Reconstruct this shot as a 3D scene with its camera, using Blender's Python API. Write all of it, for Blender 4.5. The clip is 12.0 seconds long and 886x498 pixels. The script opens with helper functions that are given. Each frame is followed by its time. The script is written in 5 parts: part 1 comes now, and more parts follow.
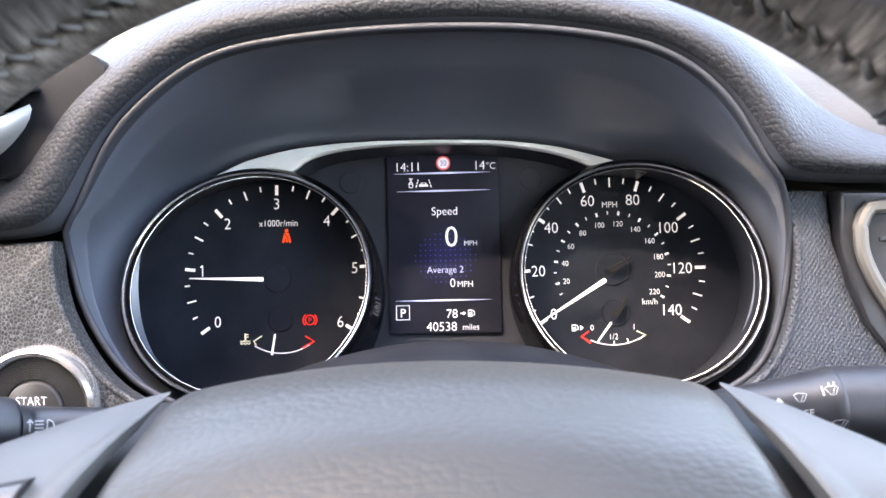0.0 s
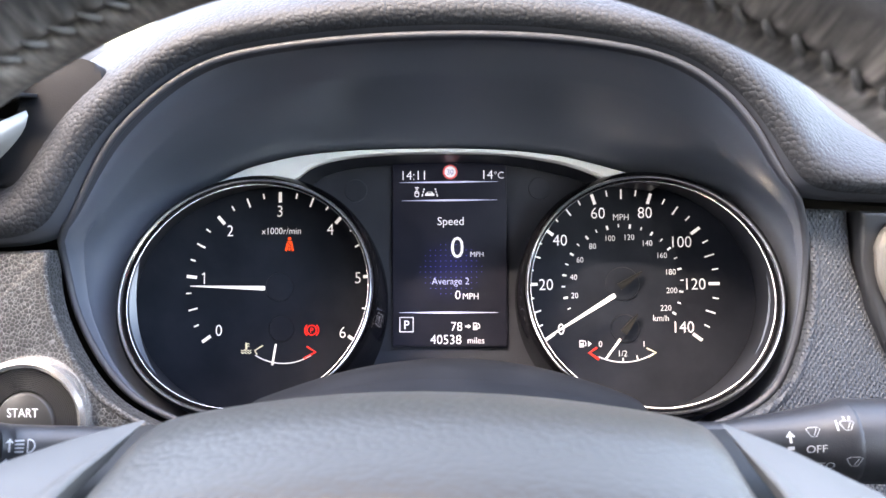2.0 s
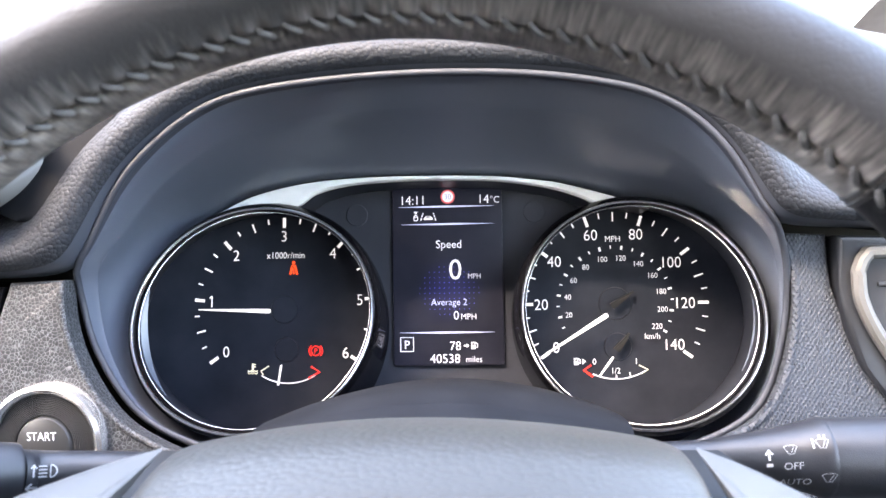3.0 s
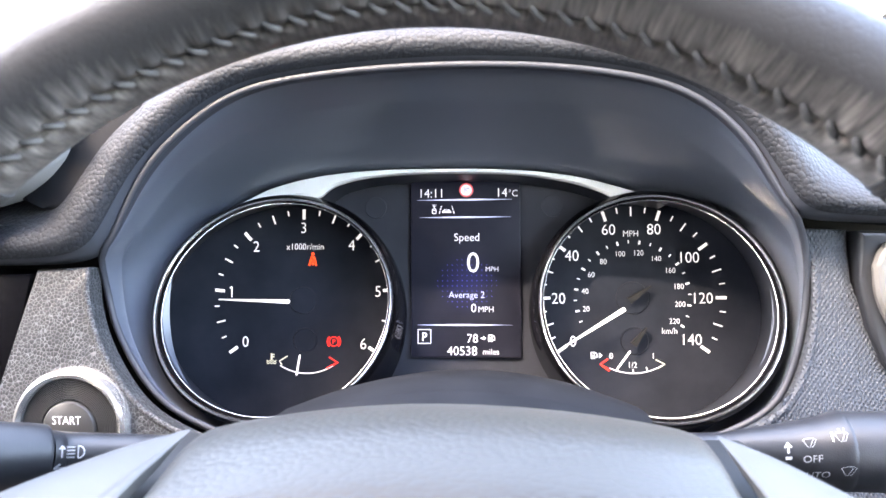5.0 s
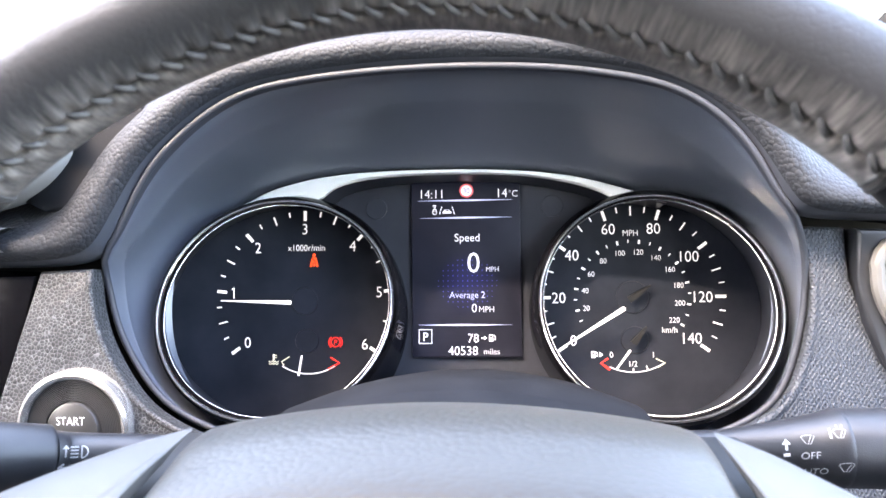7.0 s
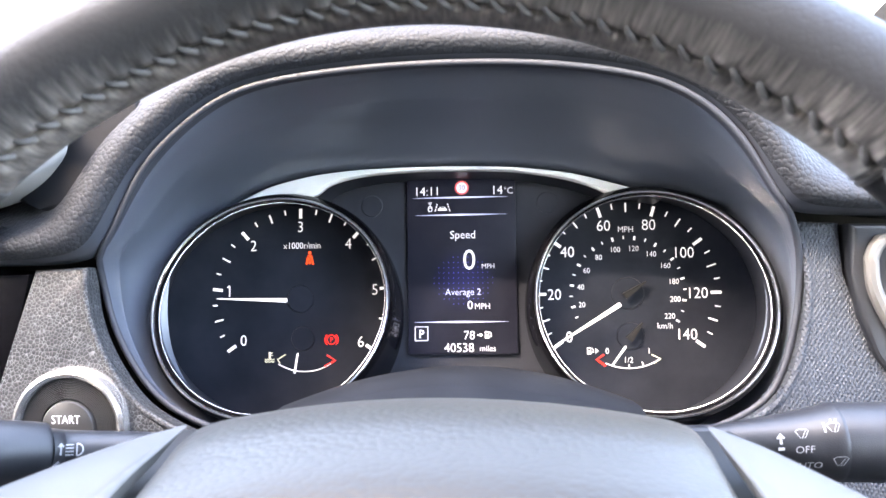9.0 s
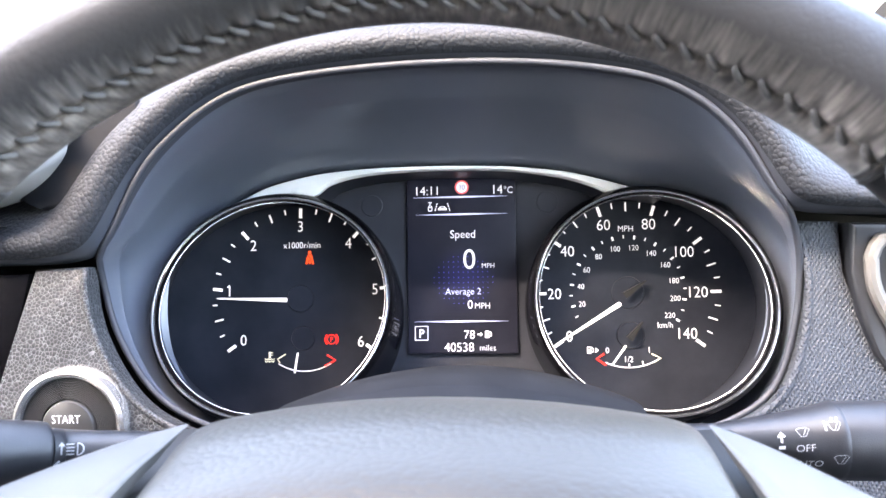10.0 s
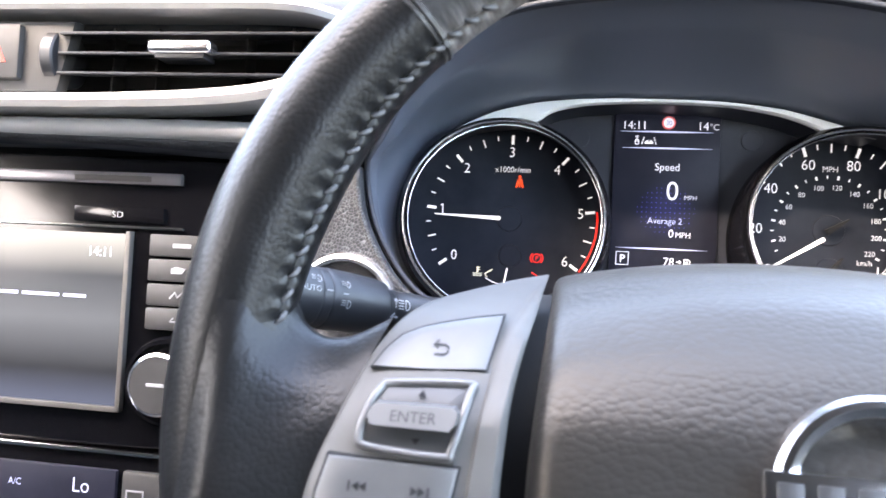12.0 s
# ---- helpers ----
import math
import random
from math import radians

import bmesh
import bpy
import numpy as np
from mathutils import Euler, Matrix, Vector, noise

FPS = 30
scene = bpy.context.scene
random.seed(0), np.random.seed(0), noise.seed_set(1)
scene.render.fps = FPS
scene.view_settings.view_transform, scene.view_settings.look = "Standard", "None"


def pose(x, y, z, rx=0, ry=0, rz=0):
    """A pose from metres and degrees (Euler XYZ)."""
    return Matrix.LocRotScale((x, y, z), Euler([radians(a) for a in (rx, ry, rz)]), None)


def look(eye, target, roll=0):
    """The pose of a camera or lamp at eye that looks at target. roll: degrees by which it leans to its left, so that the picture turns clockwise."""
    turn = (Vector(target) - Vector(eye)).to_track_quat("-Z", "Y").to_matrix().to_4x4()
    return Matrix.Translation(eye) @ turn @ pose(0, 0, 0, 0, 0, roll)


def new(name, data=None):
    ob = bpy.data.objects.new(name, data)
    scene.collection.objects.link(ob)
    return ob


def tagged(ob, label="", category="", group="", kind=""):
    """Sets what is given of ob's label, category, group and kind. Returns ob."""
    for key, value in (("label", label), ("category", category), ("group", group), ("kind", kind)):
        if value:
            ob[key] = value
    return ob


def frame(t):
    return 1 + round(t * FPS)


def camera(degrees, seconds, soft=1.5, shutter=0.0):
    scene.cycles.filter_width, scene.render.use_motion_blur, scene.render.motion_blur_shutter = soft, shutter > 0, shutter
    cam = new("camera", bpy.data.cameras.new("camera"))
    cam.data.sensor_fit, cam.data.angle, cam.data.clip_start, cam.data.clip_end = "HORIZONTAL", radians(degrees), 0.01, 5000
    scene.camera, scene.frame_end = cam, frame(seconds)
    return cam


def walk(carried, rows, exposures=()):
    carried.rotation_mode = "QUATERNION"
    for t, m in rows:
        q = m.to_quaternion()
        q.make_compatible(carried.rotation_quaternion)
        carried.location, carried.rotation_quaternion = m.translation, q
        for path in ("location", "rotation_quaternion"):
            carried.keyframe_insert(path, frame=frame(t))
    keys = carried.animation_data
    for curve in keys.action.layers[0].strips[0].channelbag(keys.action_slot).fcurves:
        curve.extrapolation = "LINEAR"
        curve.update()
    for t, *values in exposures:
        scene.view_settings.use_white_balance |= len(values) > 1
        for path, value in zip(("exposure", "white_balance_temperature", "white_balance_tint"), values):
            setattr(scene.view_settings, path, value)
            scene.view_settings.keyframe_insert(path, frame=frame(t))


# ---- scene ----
cam = camera(63.5, 12.0, shutter=0.12)
PATH = [
    (0, (0.0104, -0.4265, 0.0008), (-0.0491, 1.5692, 0.1177), -1.23),
    (0.5, (0.0180, -0.4254, 0.0078), (-0.0805, 1.5682, 0.1333), -0.20),
    (1, (0.0202, -0.4210, 0.0040), (-0.0937, 1.5726, 0.1176), 0.49),
    (1.5, (0.0180, -0.4137, 0.0064), (-0.0937, 1.5800, 0.1187), 0.39),
    (2, (0.0187, -0.4164, 0.0094), (-0.0969, 1.5773, 0.1190), -0.21),
    (2.5, (0.0195, -0.4207, 0.0126), (-0.1033, 1.5722, 0.1280), -0.78),
    (3, (0.0226, -0.4324, 0.0174), (-0.1015, 1.5594, 0.1480), -0.82),
    (3.5, (0.0208, -0.4317, 0.0143), (-0.1139, 1.5591, 0.1494), -0.58),
    (5.5, (0.0191, -0.4358, 0.0141), (-0.1435, 1.5537, 0.1374), -0.19),
    (6, (0.0210, -0.4360, 0.0140), (-0.1458, 1.5531, 0.1388), -0.26),
    (6.5, (0.0208, -0.4363, 0.0138), (-0.1451, 1.5527, 0.1408), -0.35),
    (7, (0.0208, -0.4370, 0.0136), (-0.1455, 1.5520, 0.1419), -0.46),
    (9, (0.0217, -0.4370, 0.0126), (-0.1366, 1.5529, 0.1373), -0.71),
    (9.5, (0.0212, -0.4363, 0.0123), (-0.1344, 1.5538, 0.1358), -0.77),
    (10, (0.0210, -0.4370, 0.0121), (-0.1342, 1.5530, 0.1377), -0.77),
    (10.5, (0.0215, -0.4361, 0.0118), (-0.1325, 1.5541, 0.1360), -0.54),
    (11, (0.0116, -0.4431, 0.0075), (-0.1435, 1.5475, 0.1242), 0.18),
    (11.4, (0.0026, -0.4579, 0.0005), (-0.1863, 1.5305, 0.1044), 1.24),
    (11.5, (-0.0064, -0.4635, -0.0043), (-0.2131, 1.5234, 0.0930), 1.49),
    (11.6, (-0.0176, -0.4703, -0.0088), (-0.2508, 1.5141, 0.0793), 1.77),
    (11.8, (-0.0490, -0.4760, -0.0185), (-0.3213, 1.5039, 0.0586), 2.40),
    (12, (-0.0723, -0.4787, -0.0268), (-0.3752, 1.4972, 0.0356), 3.04),
]
# The cluster's own axes: x right, y ahead into the dash, z up along its face. BASE leans them back as the dash leans.
BASE = Matrix.Translation((0, 0, 1.0)) @ Matrix.Rotation(radians(-16), 4, "X")
cam.data.dof.use_dof, cam.data.dof.focus_distance, cam.data.dof.aperture_fstop = True, 0.38, 20.0
EXPOSURE = 5.03
GLOW = 2 ** -EXPOSURE
STOPS = [(0, -0.03), (2.0, 0.03), (3.0, 0.36), (5.5, 0.53), (10.5, 0.53), (11.0, 0.43), (11.5, 0.1), (12.0, 0.23)]
walk(cam, [(t, BASE @ look(eye, target, roll)) for t, eye, target, roll in PATH], [(t, EXPOSURE + e, 7750 if t < 2.5 else 7450, 13) for t, e in STOPS])

# ---- world, sun ----
SUN_UP, SUN_ROUND = 50.0, 218.0
world = bpy.data.worlds.new("sky")
scene.world = world
world.use_nodes = True
wn = world.node_tree.nodes
sky = wn.new("ShaderNodeTexSky")
sky.sky_type, sky.sun_disc = "NISHITA", False
sky.sun_elevation, sky.sun_rotation = radians(SUN_UP), radians(SUN_ROUND)
sky.dust_density, sky.air_density = 3.4, 1.0
wn["Background"].inputs["Strength"].default_value = 0.15
world.node_tree.links.new(sky.outputs[0], wn["Background"].inputs["Color"])
sun_data = bpy.data.lights.new("sun", "SUN")
sun_data.energy, sun_data.angle, sun_data.color = 0.12, radians(1.5), (1.0, 0.89, 0.76)
sun = new("sun", sun_data)
el, az = radians(SUN_UP), radians(SUN_ROUND)
sun.matrix_world = look((0, 0, 6), (-math.sin(az) * math.cos(el), -math.cos(az) * math.cos(el), 6 - math.sin(el)))


# ---- materials ----
def material(name, colour, rough=0.5, metal=0.0, grain=0.0, cell=0.002, vary=0.0, vary_size=0.02, fine=0.0, fine_size=0.0006,
             rough_vary=0.0, coat=0.0, emit=0.0, spec=0.5, stretch=(1, 1, 1), tint=None, groove=0.6, crease_shading=None, sheen=None, weave=0.0):
    m = bpy.data.materials.new(name)
    m.use_nodes = True
    nt = m.node_tree
    b = nt.nodes["Principled BSDF"]
    link, node = nt.links.new, nt.nodes.new
    b.inputs["Base Color"].default_value = (*colour, 1)
    b.inputs["Roughness"].default_value, b.inputs["Metallic"].default_value = rough, metal
    b.inputs["Coat Weight"].default_value, b.inputs["Coat Roughness"].default_value = coat, 0.05
    b.inputs["Specular IOR Level"].default_value = spec
    if sheen:
        b.inputs["Sheen Weight"].default_value, b.inputs["Sheen Roughness"].default_value = sheen[0], sheen[1]
        b.inputs["Sheen Tint"].default_value = (1.0, 0.90, 0.76, 1)
    if emit:
        b.inputs["Emission Color"].default_value, b.inputs["Emission Strength"].default_value = (*colour, 1), emit * GLOW
    if not (grain or vary or fine or rough_vary):
        return m
    coords = node("ShaderNodeTexCoord").outputs["Object"]
    if stretch != (1, 1, 1):
        mp = node("ShaderNodeMapping")
        mp.inputs["Scale"].default_value = stretch
        link(coords, mp.inputs["Vector"])
        coords = mp.outputs[0]

    def noise_at(size, detail=4.0):
        n = node("ShaderNodeTexNoise")
        n.inputs["Scale"].default_value, n.inputs["Detail"].default_value = 1 / size, detail
        link(coords, n.inputs["Vector"])
        return n.outputs["Fac"]

    if vary:
        ramp = node("ShaderNodeValToRGB")
        ramp.color_ramp.elements[0].position, ramp.color_ramp.elements[1].position = 0.3, 0.72
        other = tint or tuple(min(1, c * (1 + vary) + 0.02 * vary) for c in colour)
        ramp.color_ramp.elements[0].color = (*(c * (1 - 0.5 * vary) for c in colour), 1)
        ramp.color_ramp.elements[1].color = (*other, 1)
        link(noise_at(vary_size, 6.0), ramp.inputs["Fac"])
        link(ramp.outputs[0], b.inputs["Base Color"])
    if rough_vary:
        rr = node("ShaderNodeMapRange")
        rr.inputs["To Min"].default_value, rr.inputs["To Max"].default_value = max(0.02, rough - rough_vary), rough + rough_vary
        link(noise_at(vary_size * 0.6, 5.0), rr.inputs["Value"])
        link(rr.outputs[0], b.inputs["Roughness"])
    last = None
    if grain:
        warp = node("ShaderNodeVectorMath")
        warp.operation = "MULTIPLY_ADD"
        wob = node("ShaderNodeTexNoise")
        wob.inputs["Scale"].default_value = 0.45 / cell
        link(coords, wob.inputs["Vector"])
        link(wob.outputs["Color"], warp.inputs[0])
        warp.inputs[1].default_value = (cell * 0.5,) * 3
        link(coords, warp.inputs[2])
        vor = node("ShaderNodeTexVoronoi")
        vor.inputs["Scale"].default_value = 1 / cell
        link(warp.outputs[0], vor.inputs["Vector"])
        dome = node("ShaderNodeMath")
        dome.operation = "POWER"
        dome.inputs[1].default_value = 2.2
        link(vor.outputs["Distance"], dome.inputs[0])
        mr = node("ShaderNodeMapRange")
        mr.inputs["From Max"].default_value, mr.inputs["To Min"].default_value, mr.inputs["To Max"].default_value = groove, 1.0, 0.0
        link(dome.outputs[0], mr.inputs["Value"])
        bump = node("ShaderNodeBump")
        bump.inputs["Strength"].default_value, bump.inputs["Distance"].default_value = min(1, grain), cell * 0.16 * max(1, grain)
        link(mr.outputs[0], bump.inputs["Height"])
        last = bump
        # Crease colour stands in for shading: glints on dash panels, shade on the hood
        if crease_shading:
            edge = node("ShaderNodeTexVoronoi")
            edge.feature = "DISTANCE_TO_EDGE"
            edge.inputs["Scale"].default_value = 1 / cell
            link(warp.outputs[0], edge.inputs["Vector"])
            thin = node("ShaderNodeMapRange")
            thin.interpolation_type = "SMOOTHSTEP"
            thin.inputs["From Min"].default_value, thin.inputs["From Max"].default_value = 0.02, 0.10
            thin.inputs["To Min"].default_value, thin.inputs["To Max"].default_value = 1.0, 0.0
            link(edge.outputs["Distance"], thin.inputs["Value"])
            patch = node("ShaderNodeMath")
            patch.operation = "MULTIPLY"
            link(thin.outputs[0], patch.inputs[0])
            link(noise_at(cell * 4, 3.0), patch.inputs[1])
            mix = node("ShaderNodeMix")
            mix.data_type = "RGBA"
            link(patch.outputs[0], mix.inputs[0])
            mix.inputs[6].default_value = (*colour, 1)
            if b.inputs["Base Color"].links:
                link(b.inputs["Base Color"].links[0].from_socket, mix.inputs[6])
            mix.inputs[7].default_value = (*crease_shading, 1)
            link(mix.outputs[2], b.inputs["Base Color"])
    if fine:
        bump = node("ShaderNodeBump")
        bump.inputs["Strength"].default_value, bump.inputs["Distance"].default_value = min(1, fine), fine_size * 0.4
        link(noise_at(fine_size, 3.0), bump.inputs["Height"])
        if last:
            link(last.outputs[0], bump.inputs["Normal"])
        last = bump
    if weave:
        both = node("ShaderNodeMath")
        both.operation = "MULTIPLY"
        for k, turn in enumerate((35, -50)):
            mp = node("ShaderNodeMapping")
            mp.inputs["Rotation"].default_value = (0, radians(turn), 0)
            link(coords, mp.inputs["Vector"])
            wv = node("ShaderNodeTexWave")
            wv.inputs["Scale"].default_value, wv.inputs["Distortion"].default_value, wv.inputs["Detail Scale"].default_value = 0.314 / weave, 1.2, 1.5
            link(mp.outputs[0], wv.inputs["Vector"])
            link(wv.outputs["Fac"], both.inputs[k])
        bump = node("ShaderNodeBump")
        bump.inputs["Strength"].default_value, bump.inputs["Distance"].default_value = 0.9, weave * 0.24
        link(both.outputs[0], bump.inputs["Height"])
        if last:
            link(last.outputs[0], bump.inputs["Normal"])
        last = bump
    if last:
        link(last.outputs[0], b.inputs["Normal"])
    return m


# Hood creases are coloured darker to stand for the shade in them
M_BROW = material("hood_leather_grain", (0.0230, 0.0258, 0.0312), 0.6, grain=1.0, cell=0.0019, crease_shading=(0.010, 0.0108, 0.0127), vary=0.2, vary_size=0.03, fine=0.12, rough_vary=0.06, spec=0.2)
# Pale crease lines of both dash grains are glints put into the colour
M_PANEL = material("dash_grain", (0.0178, 0.0190, 0.0211), 0.48, grain=0.8, cell=0.0018, crease_shading=(0.145, 0.151, 0.158), vary=0.2, vary_size=0.03, fine=0.15, rough_vary=0.06, spec=0.28)
M_STIPPLE = material("dash_stipple", (0.0335, 0.0385, 0.0475), 0.54, grain=0.6, cell=0.0014, stretch=(1.3, 1, 0.8), crease_shading=(0.06, 0.064, 0.068), fine=0.2, fine_size=0.0008, vary=0.15, vary_size=0.03, rough_vary=0.06, spec=0.3, weave=0.0018)
M_SATIN = material("satin_black_plastic", (0.084, 0.098, 0.127), 0.30, fine=0.03, fine_size=0.0005, spec=0.9)
M_BEAD = material("satin_bead", (0.034, 0.038, 0.048), 0.48, fine=0.03, fine_size=0.0005, spec=0.35)
M_LIP = material("satin_lip", (0.0465, 0.0520, 0.0644), 0.5, fine=0.05, fine_size=0.0005, spec=0.3)
M_TUBE = material("gauge_tube", (0.017, 0.020, 0.028), 0.55, vary=0.2, vary_size=0.03, spec=0.22)
M_COLUMN = material("column_plastic", (0.0074, 0.0082, 0.0102), 0.65, vary=0.2, vary_size=0.02, fine=0.3, fine_size=0.0007, spec=0.12)
M_DASH = material("dash_top_soft", (0.036, 0.0375, 0.040), 0.75, grain=0.3, cell=0.002, vary=0.2, vary_size=0.05, fine=0.1, spec=0.15)
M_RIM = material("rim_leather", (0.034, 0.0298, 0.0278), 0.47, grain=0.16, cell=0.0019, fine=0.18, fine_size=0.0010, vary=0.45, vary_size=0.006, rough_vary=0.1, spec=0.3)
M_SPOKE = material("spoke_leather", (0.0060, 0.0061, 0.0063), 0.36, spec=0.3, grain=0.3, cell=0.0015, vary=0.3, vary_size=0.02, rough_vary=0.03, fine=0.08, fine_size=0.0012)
M_HUB = material("airbag_cover", (0.010, 0.0097, 0.0093), 0.41, spec=0.55, grain=0.34, cell=0.0017, stretch=(0.7, 1, 1), vary=0.15, vary_size=0.03, fine=0.10, rough_vary=0.03, sheen=(0.10, 0.6))
M_HUB.node_tree.nodes["Principled BSDF"].inputs["Specular Tint"].default_value = (1.0, 0.90, 0.78, 1)
M_SILVER = material("satin_silver_paint", (0.120, 0.115, 0.107), 0.52, metal=0.3, spec=0.22, vary=0.06, vary_size=0.02, fine=0.08, fine_size=0.0004, rough_vary=0.04)
# The silver paint again, lightened for the sky it reflects
M_STRIP = material("sky_bright_silver", (0.33, 0.328, 0.322), 0.42, metal=0.35, vary=0.06, vary_size=0.02, fine=0.08, fine_size=0.0004, rough_vary=0.04)
M_BUTTON = material("silver_button", (0.13, 0.127, 0.122), 0.42, metal=0.4, vary=0.06, vary_size=0.01, fine=0.1, fine_size=0.0004)
M_CHROME = material("chrome", (0.82, 0.82, 0.83), 0.15, metal=1.0, rough_vary=0.03, vary_size=0.02)
M_RINGS = material("ring_chrome", (0.82, 0.82, 0.83), 0.24, metal=1.0, rough_vary=0.03, vary_size=0.02)
M_BRUSHED = material("bright_trim", (0.88, 0.88, 0.86), 0.42, metal=0.0, rough_vary=0.06, vary_size=0.02)
M_KEY = material("dark_silver_key", (0.06, 0.06, 0.06), 0.42, metal=0.4, vary=0.1, vary_size=0.01, fine=0.1, fine_size=0.0004)
M_SLOT = material("slot_strip", (0.16, 0.155, 0.17), 0.25, metal=0.6, rough_vary=0.05, vary_size=0.02)
M_BAND = material("soft_grey_trim", (0.030, 0.030, 0.030), 0.55, vary=0.15, vary_size=0.03, fine=0.3, fine_size=0.0006)
# Leather of the band below the vent, with its glare put into the colour
M_PALE = material("glare_paled_band", (0.22, 0.222, 0.225), 0.5, vary=0.12, vary_size=0.03, fine=0.25, fine_size=0.0006)
M_BAR = material("bright_silver_bar", (0.165, 0.16, 0.153), 0.35, metal=0.4, fine=0.08, fine_size=0.0004)
M_BEZEL = material("bezel_chrome", (0.80, 0.77, 0.74), 0.2, metal=0.85, rough_vary=0.04, vary_size=0.02)
M_DARKMETAL = material("grooved_dark_metal", (0.075, 0.074, 0.074), 0.35, metal=0.4)
M_DIAL = material("dial_face", (0.0155, 0.0185, 0.0275), 0.5, vary=0.3, vary_size=0.03, fine=0.05, spec=0.15)
M_MASK = material("cluster_mask", (0.030, 0.034, 0.046), 0.45, vary=0.2, vary_size=0.04, fine=0.06, spec=0.35)
M_GLOSS = material("piano_black", (0.004, 0.004, 0.005), 0.14, rough_vary=0.03, vary_size=0.02, spec=0.22)
M_BLACK = material("stalk_black", (0.0130, 0.0140, 0.0169), 0.42, vary=0.2, vary_size=0.01, fine=0.35, fine_size=0.0005, rough_vary=0.05)
M_GAP = material("dark_gap", (0.004, 0.004, 0.004), 0.7)
M_PRINT = material("white_print", (0.35, 0.357, 0.365), 0.5)
M_LIT = material("lit_white", (0.92, 0.93, 1.0), 0.5, emit=0.75)
M_NEEDLE = material("needle_white", (0.95, 0.94, 0.96), 0.4, emit=0.7)
M_RED = material("lit_red", (1.0, 0.03, 0.02), 0.5, emit=0.9)
M_ORANGE = material("lit_orange_red", (1.0, 0.09, 0.02), 0.5, emit=0.9)
M_CREAM = material("lit_cream", (0.85, 0.82, 0.62), 0.5, emit=0.6)
M_SCREEN = material("display_glass", (0.015, 0.016, 0.026), 0.4, vary=0.2, vary_size=0.03, spec=0.25)
M_TEXT = material("display_white", (0.86, 0.88, 1.0), 0.5, emit=0.8)
M_TEXTDIM = material("display_pale_blue", (0.6, 0.65, 0.95), 0.5, emit=0.5)
M_BLUE = material("display_blue", (0.10, 0.10, 0.5), 0.5, emit=0.5)
# Rim seams, paler than the grip to stand for the highlight on their fold
M_SEAM = material("seam_highlight_leather", (0.05, 0.048, 0.046), 0.35, fine=0.3, fine_size=0.0008)
M_STITCH = material("stitch_thread", (0.075, 0.071, 0.069), 0.5, vary=0.4, vary_size=0.002, fine=0.5, fine_size=0.0004)
M_TFT = material("touchscreen_glow", (0.02, 0.021, 0.023), 0.3, emit=0.9, spec=0.12)
# Cabin surfaces out of view, kept dark to cut light from behind
M_LINER = material("headliner_cloth", (0.12, 0.118, 0.115), 0.9, vary=0.1, vary_size=0.02, fine=0.4, fine_size=0.001)
M_TRIMWALL = material("cabin_trim", (0.07, 0.07, 0.07), 0.7, vary=0.2, vary_size=0.05, fine=0.3, fine_size=0.001)
M_GROUND = material("asphalt", (0.06, 0.06, 0.06), 0.9, vary=0.4, vary_size=0.3, fine=0.5, fine_size=0.01)

# the touchscreen's picture, with the reflection over it put into the glow: grey above, blue towards its foot
nt = M_TFT.node_tree
tz = nt.nodes.new("ShaderNodeSeparateXYZ")
nt.links.new(nt.nodes.new("ShaderNodeTexCoord").outputs["Object"], tz.inputs[0])
tr = nt.nodes.new("ShaderNodeMapRange")
tr.inputs["From Min"].default_value, tr.inputs["From Max"].default_value = 0.026, 0.125
nt.links.new(tz.outputs["Z"], tr.inputs["Value"])
tc = nt.nodes.new("ShaderNodeValToRGB")
for pos, col in ((0.0, (0.15, 0.185, 0.31)), (0.2, (0.20, 0.235, 0.34)), (0.5, (0.26, 0.29, 0.345)), (0.75, (0.10, 0.112, 0.135)), (1.0, (0.03, 0.034, 0.042))):
    e = tc.color_ramp.elements.new(pos) if 0 < pos < 1 else tc.color_ramp.elements[int(pos)]
    e.color = (*col, 1)
nt.links.new(tr.outputs[0], tc.inputs["Fac"])
nt.links.new(tc.outputs[0], nt.nodes["Principled BSDF"].inputs["Emission Color"])

# the display's blue glow behind its figures
M_SCREEN.node_tree.nodes["Principled BSDF"].inputs["Emission Strength"].default_value = GLOW
nt = M_SCREEN.node_tree
gd = nt.nodes.new("ShaderNodeVectorMath")
gd.operation = "DISTANCE"
nt.links.new(nt.nodes.new("ShaderNodeTexCoord").outputs["Object"], gd.inputs[0])
gd.inputs[1].default_value = (-0.001, 0.0035, 0.080)
gr = nt.nodes.new("ShaderNodeMapRange")
gr.interpolation_type = "SMOOTHSTEP"
gr.inputs["From Min"].default_value, gr.inputs["From Max"].default_value = 0.022, 0.003
nt.links.new(gd.outputs["Value"], gr.inputs["Value"])
gc = nt.nodes.new("ShaderNodeValToRGB")
gc.color_ramp.elements[0].color, gc.color_ramp.elements[1].color = (0.0015, 0.0018, 0.005, 1), (0.010, 0.010, 0.075, 1)
nt.links.new(gr.outputs[0], gc.inputs["Fac"])
nt.links.new(gc.outputs[0], nt.nodes["Principled BSDF"].inputs["Emission Color"])


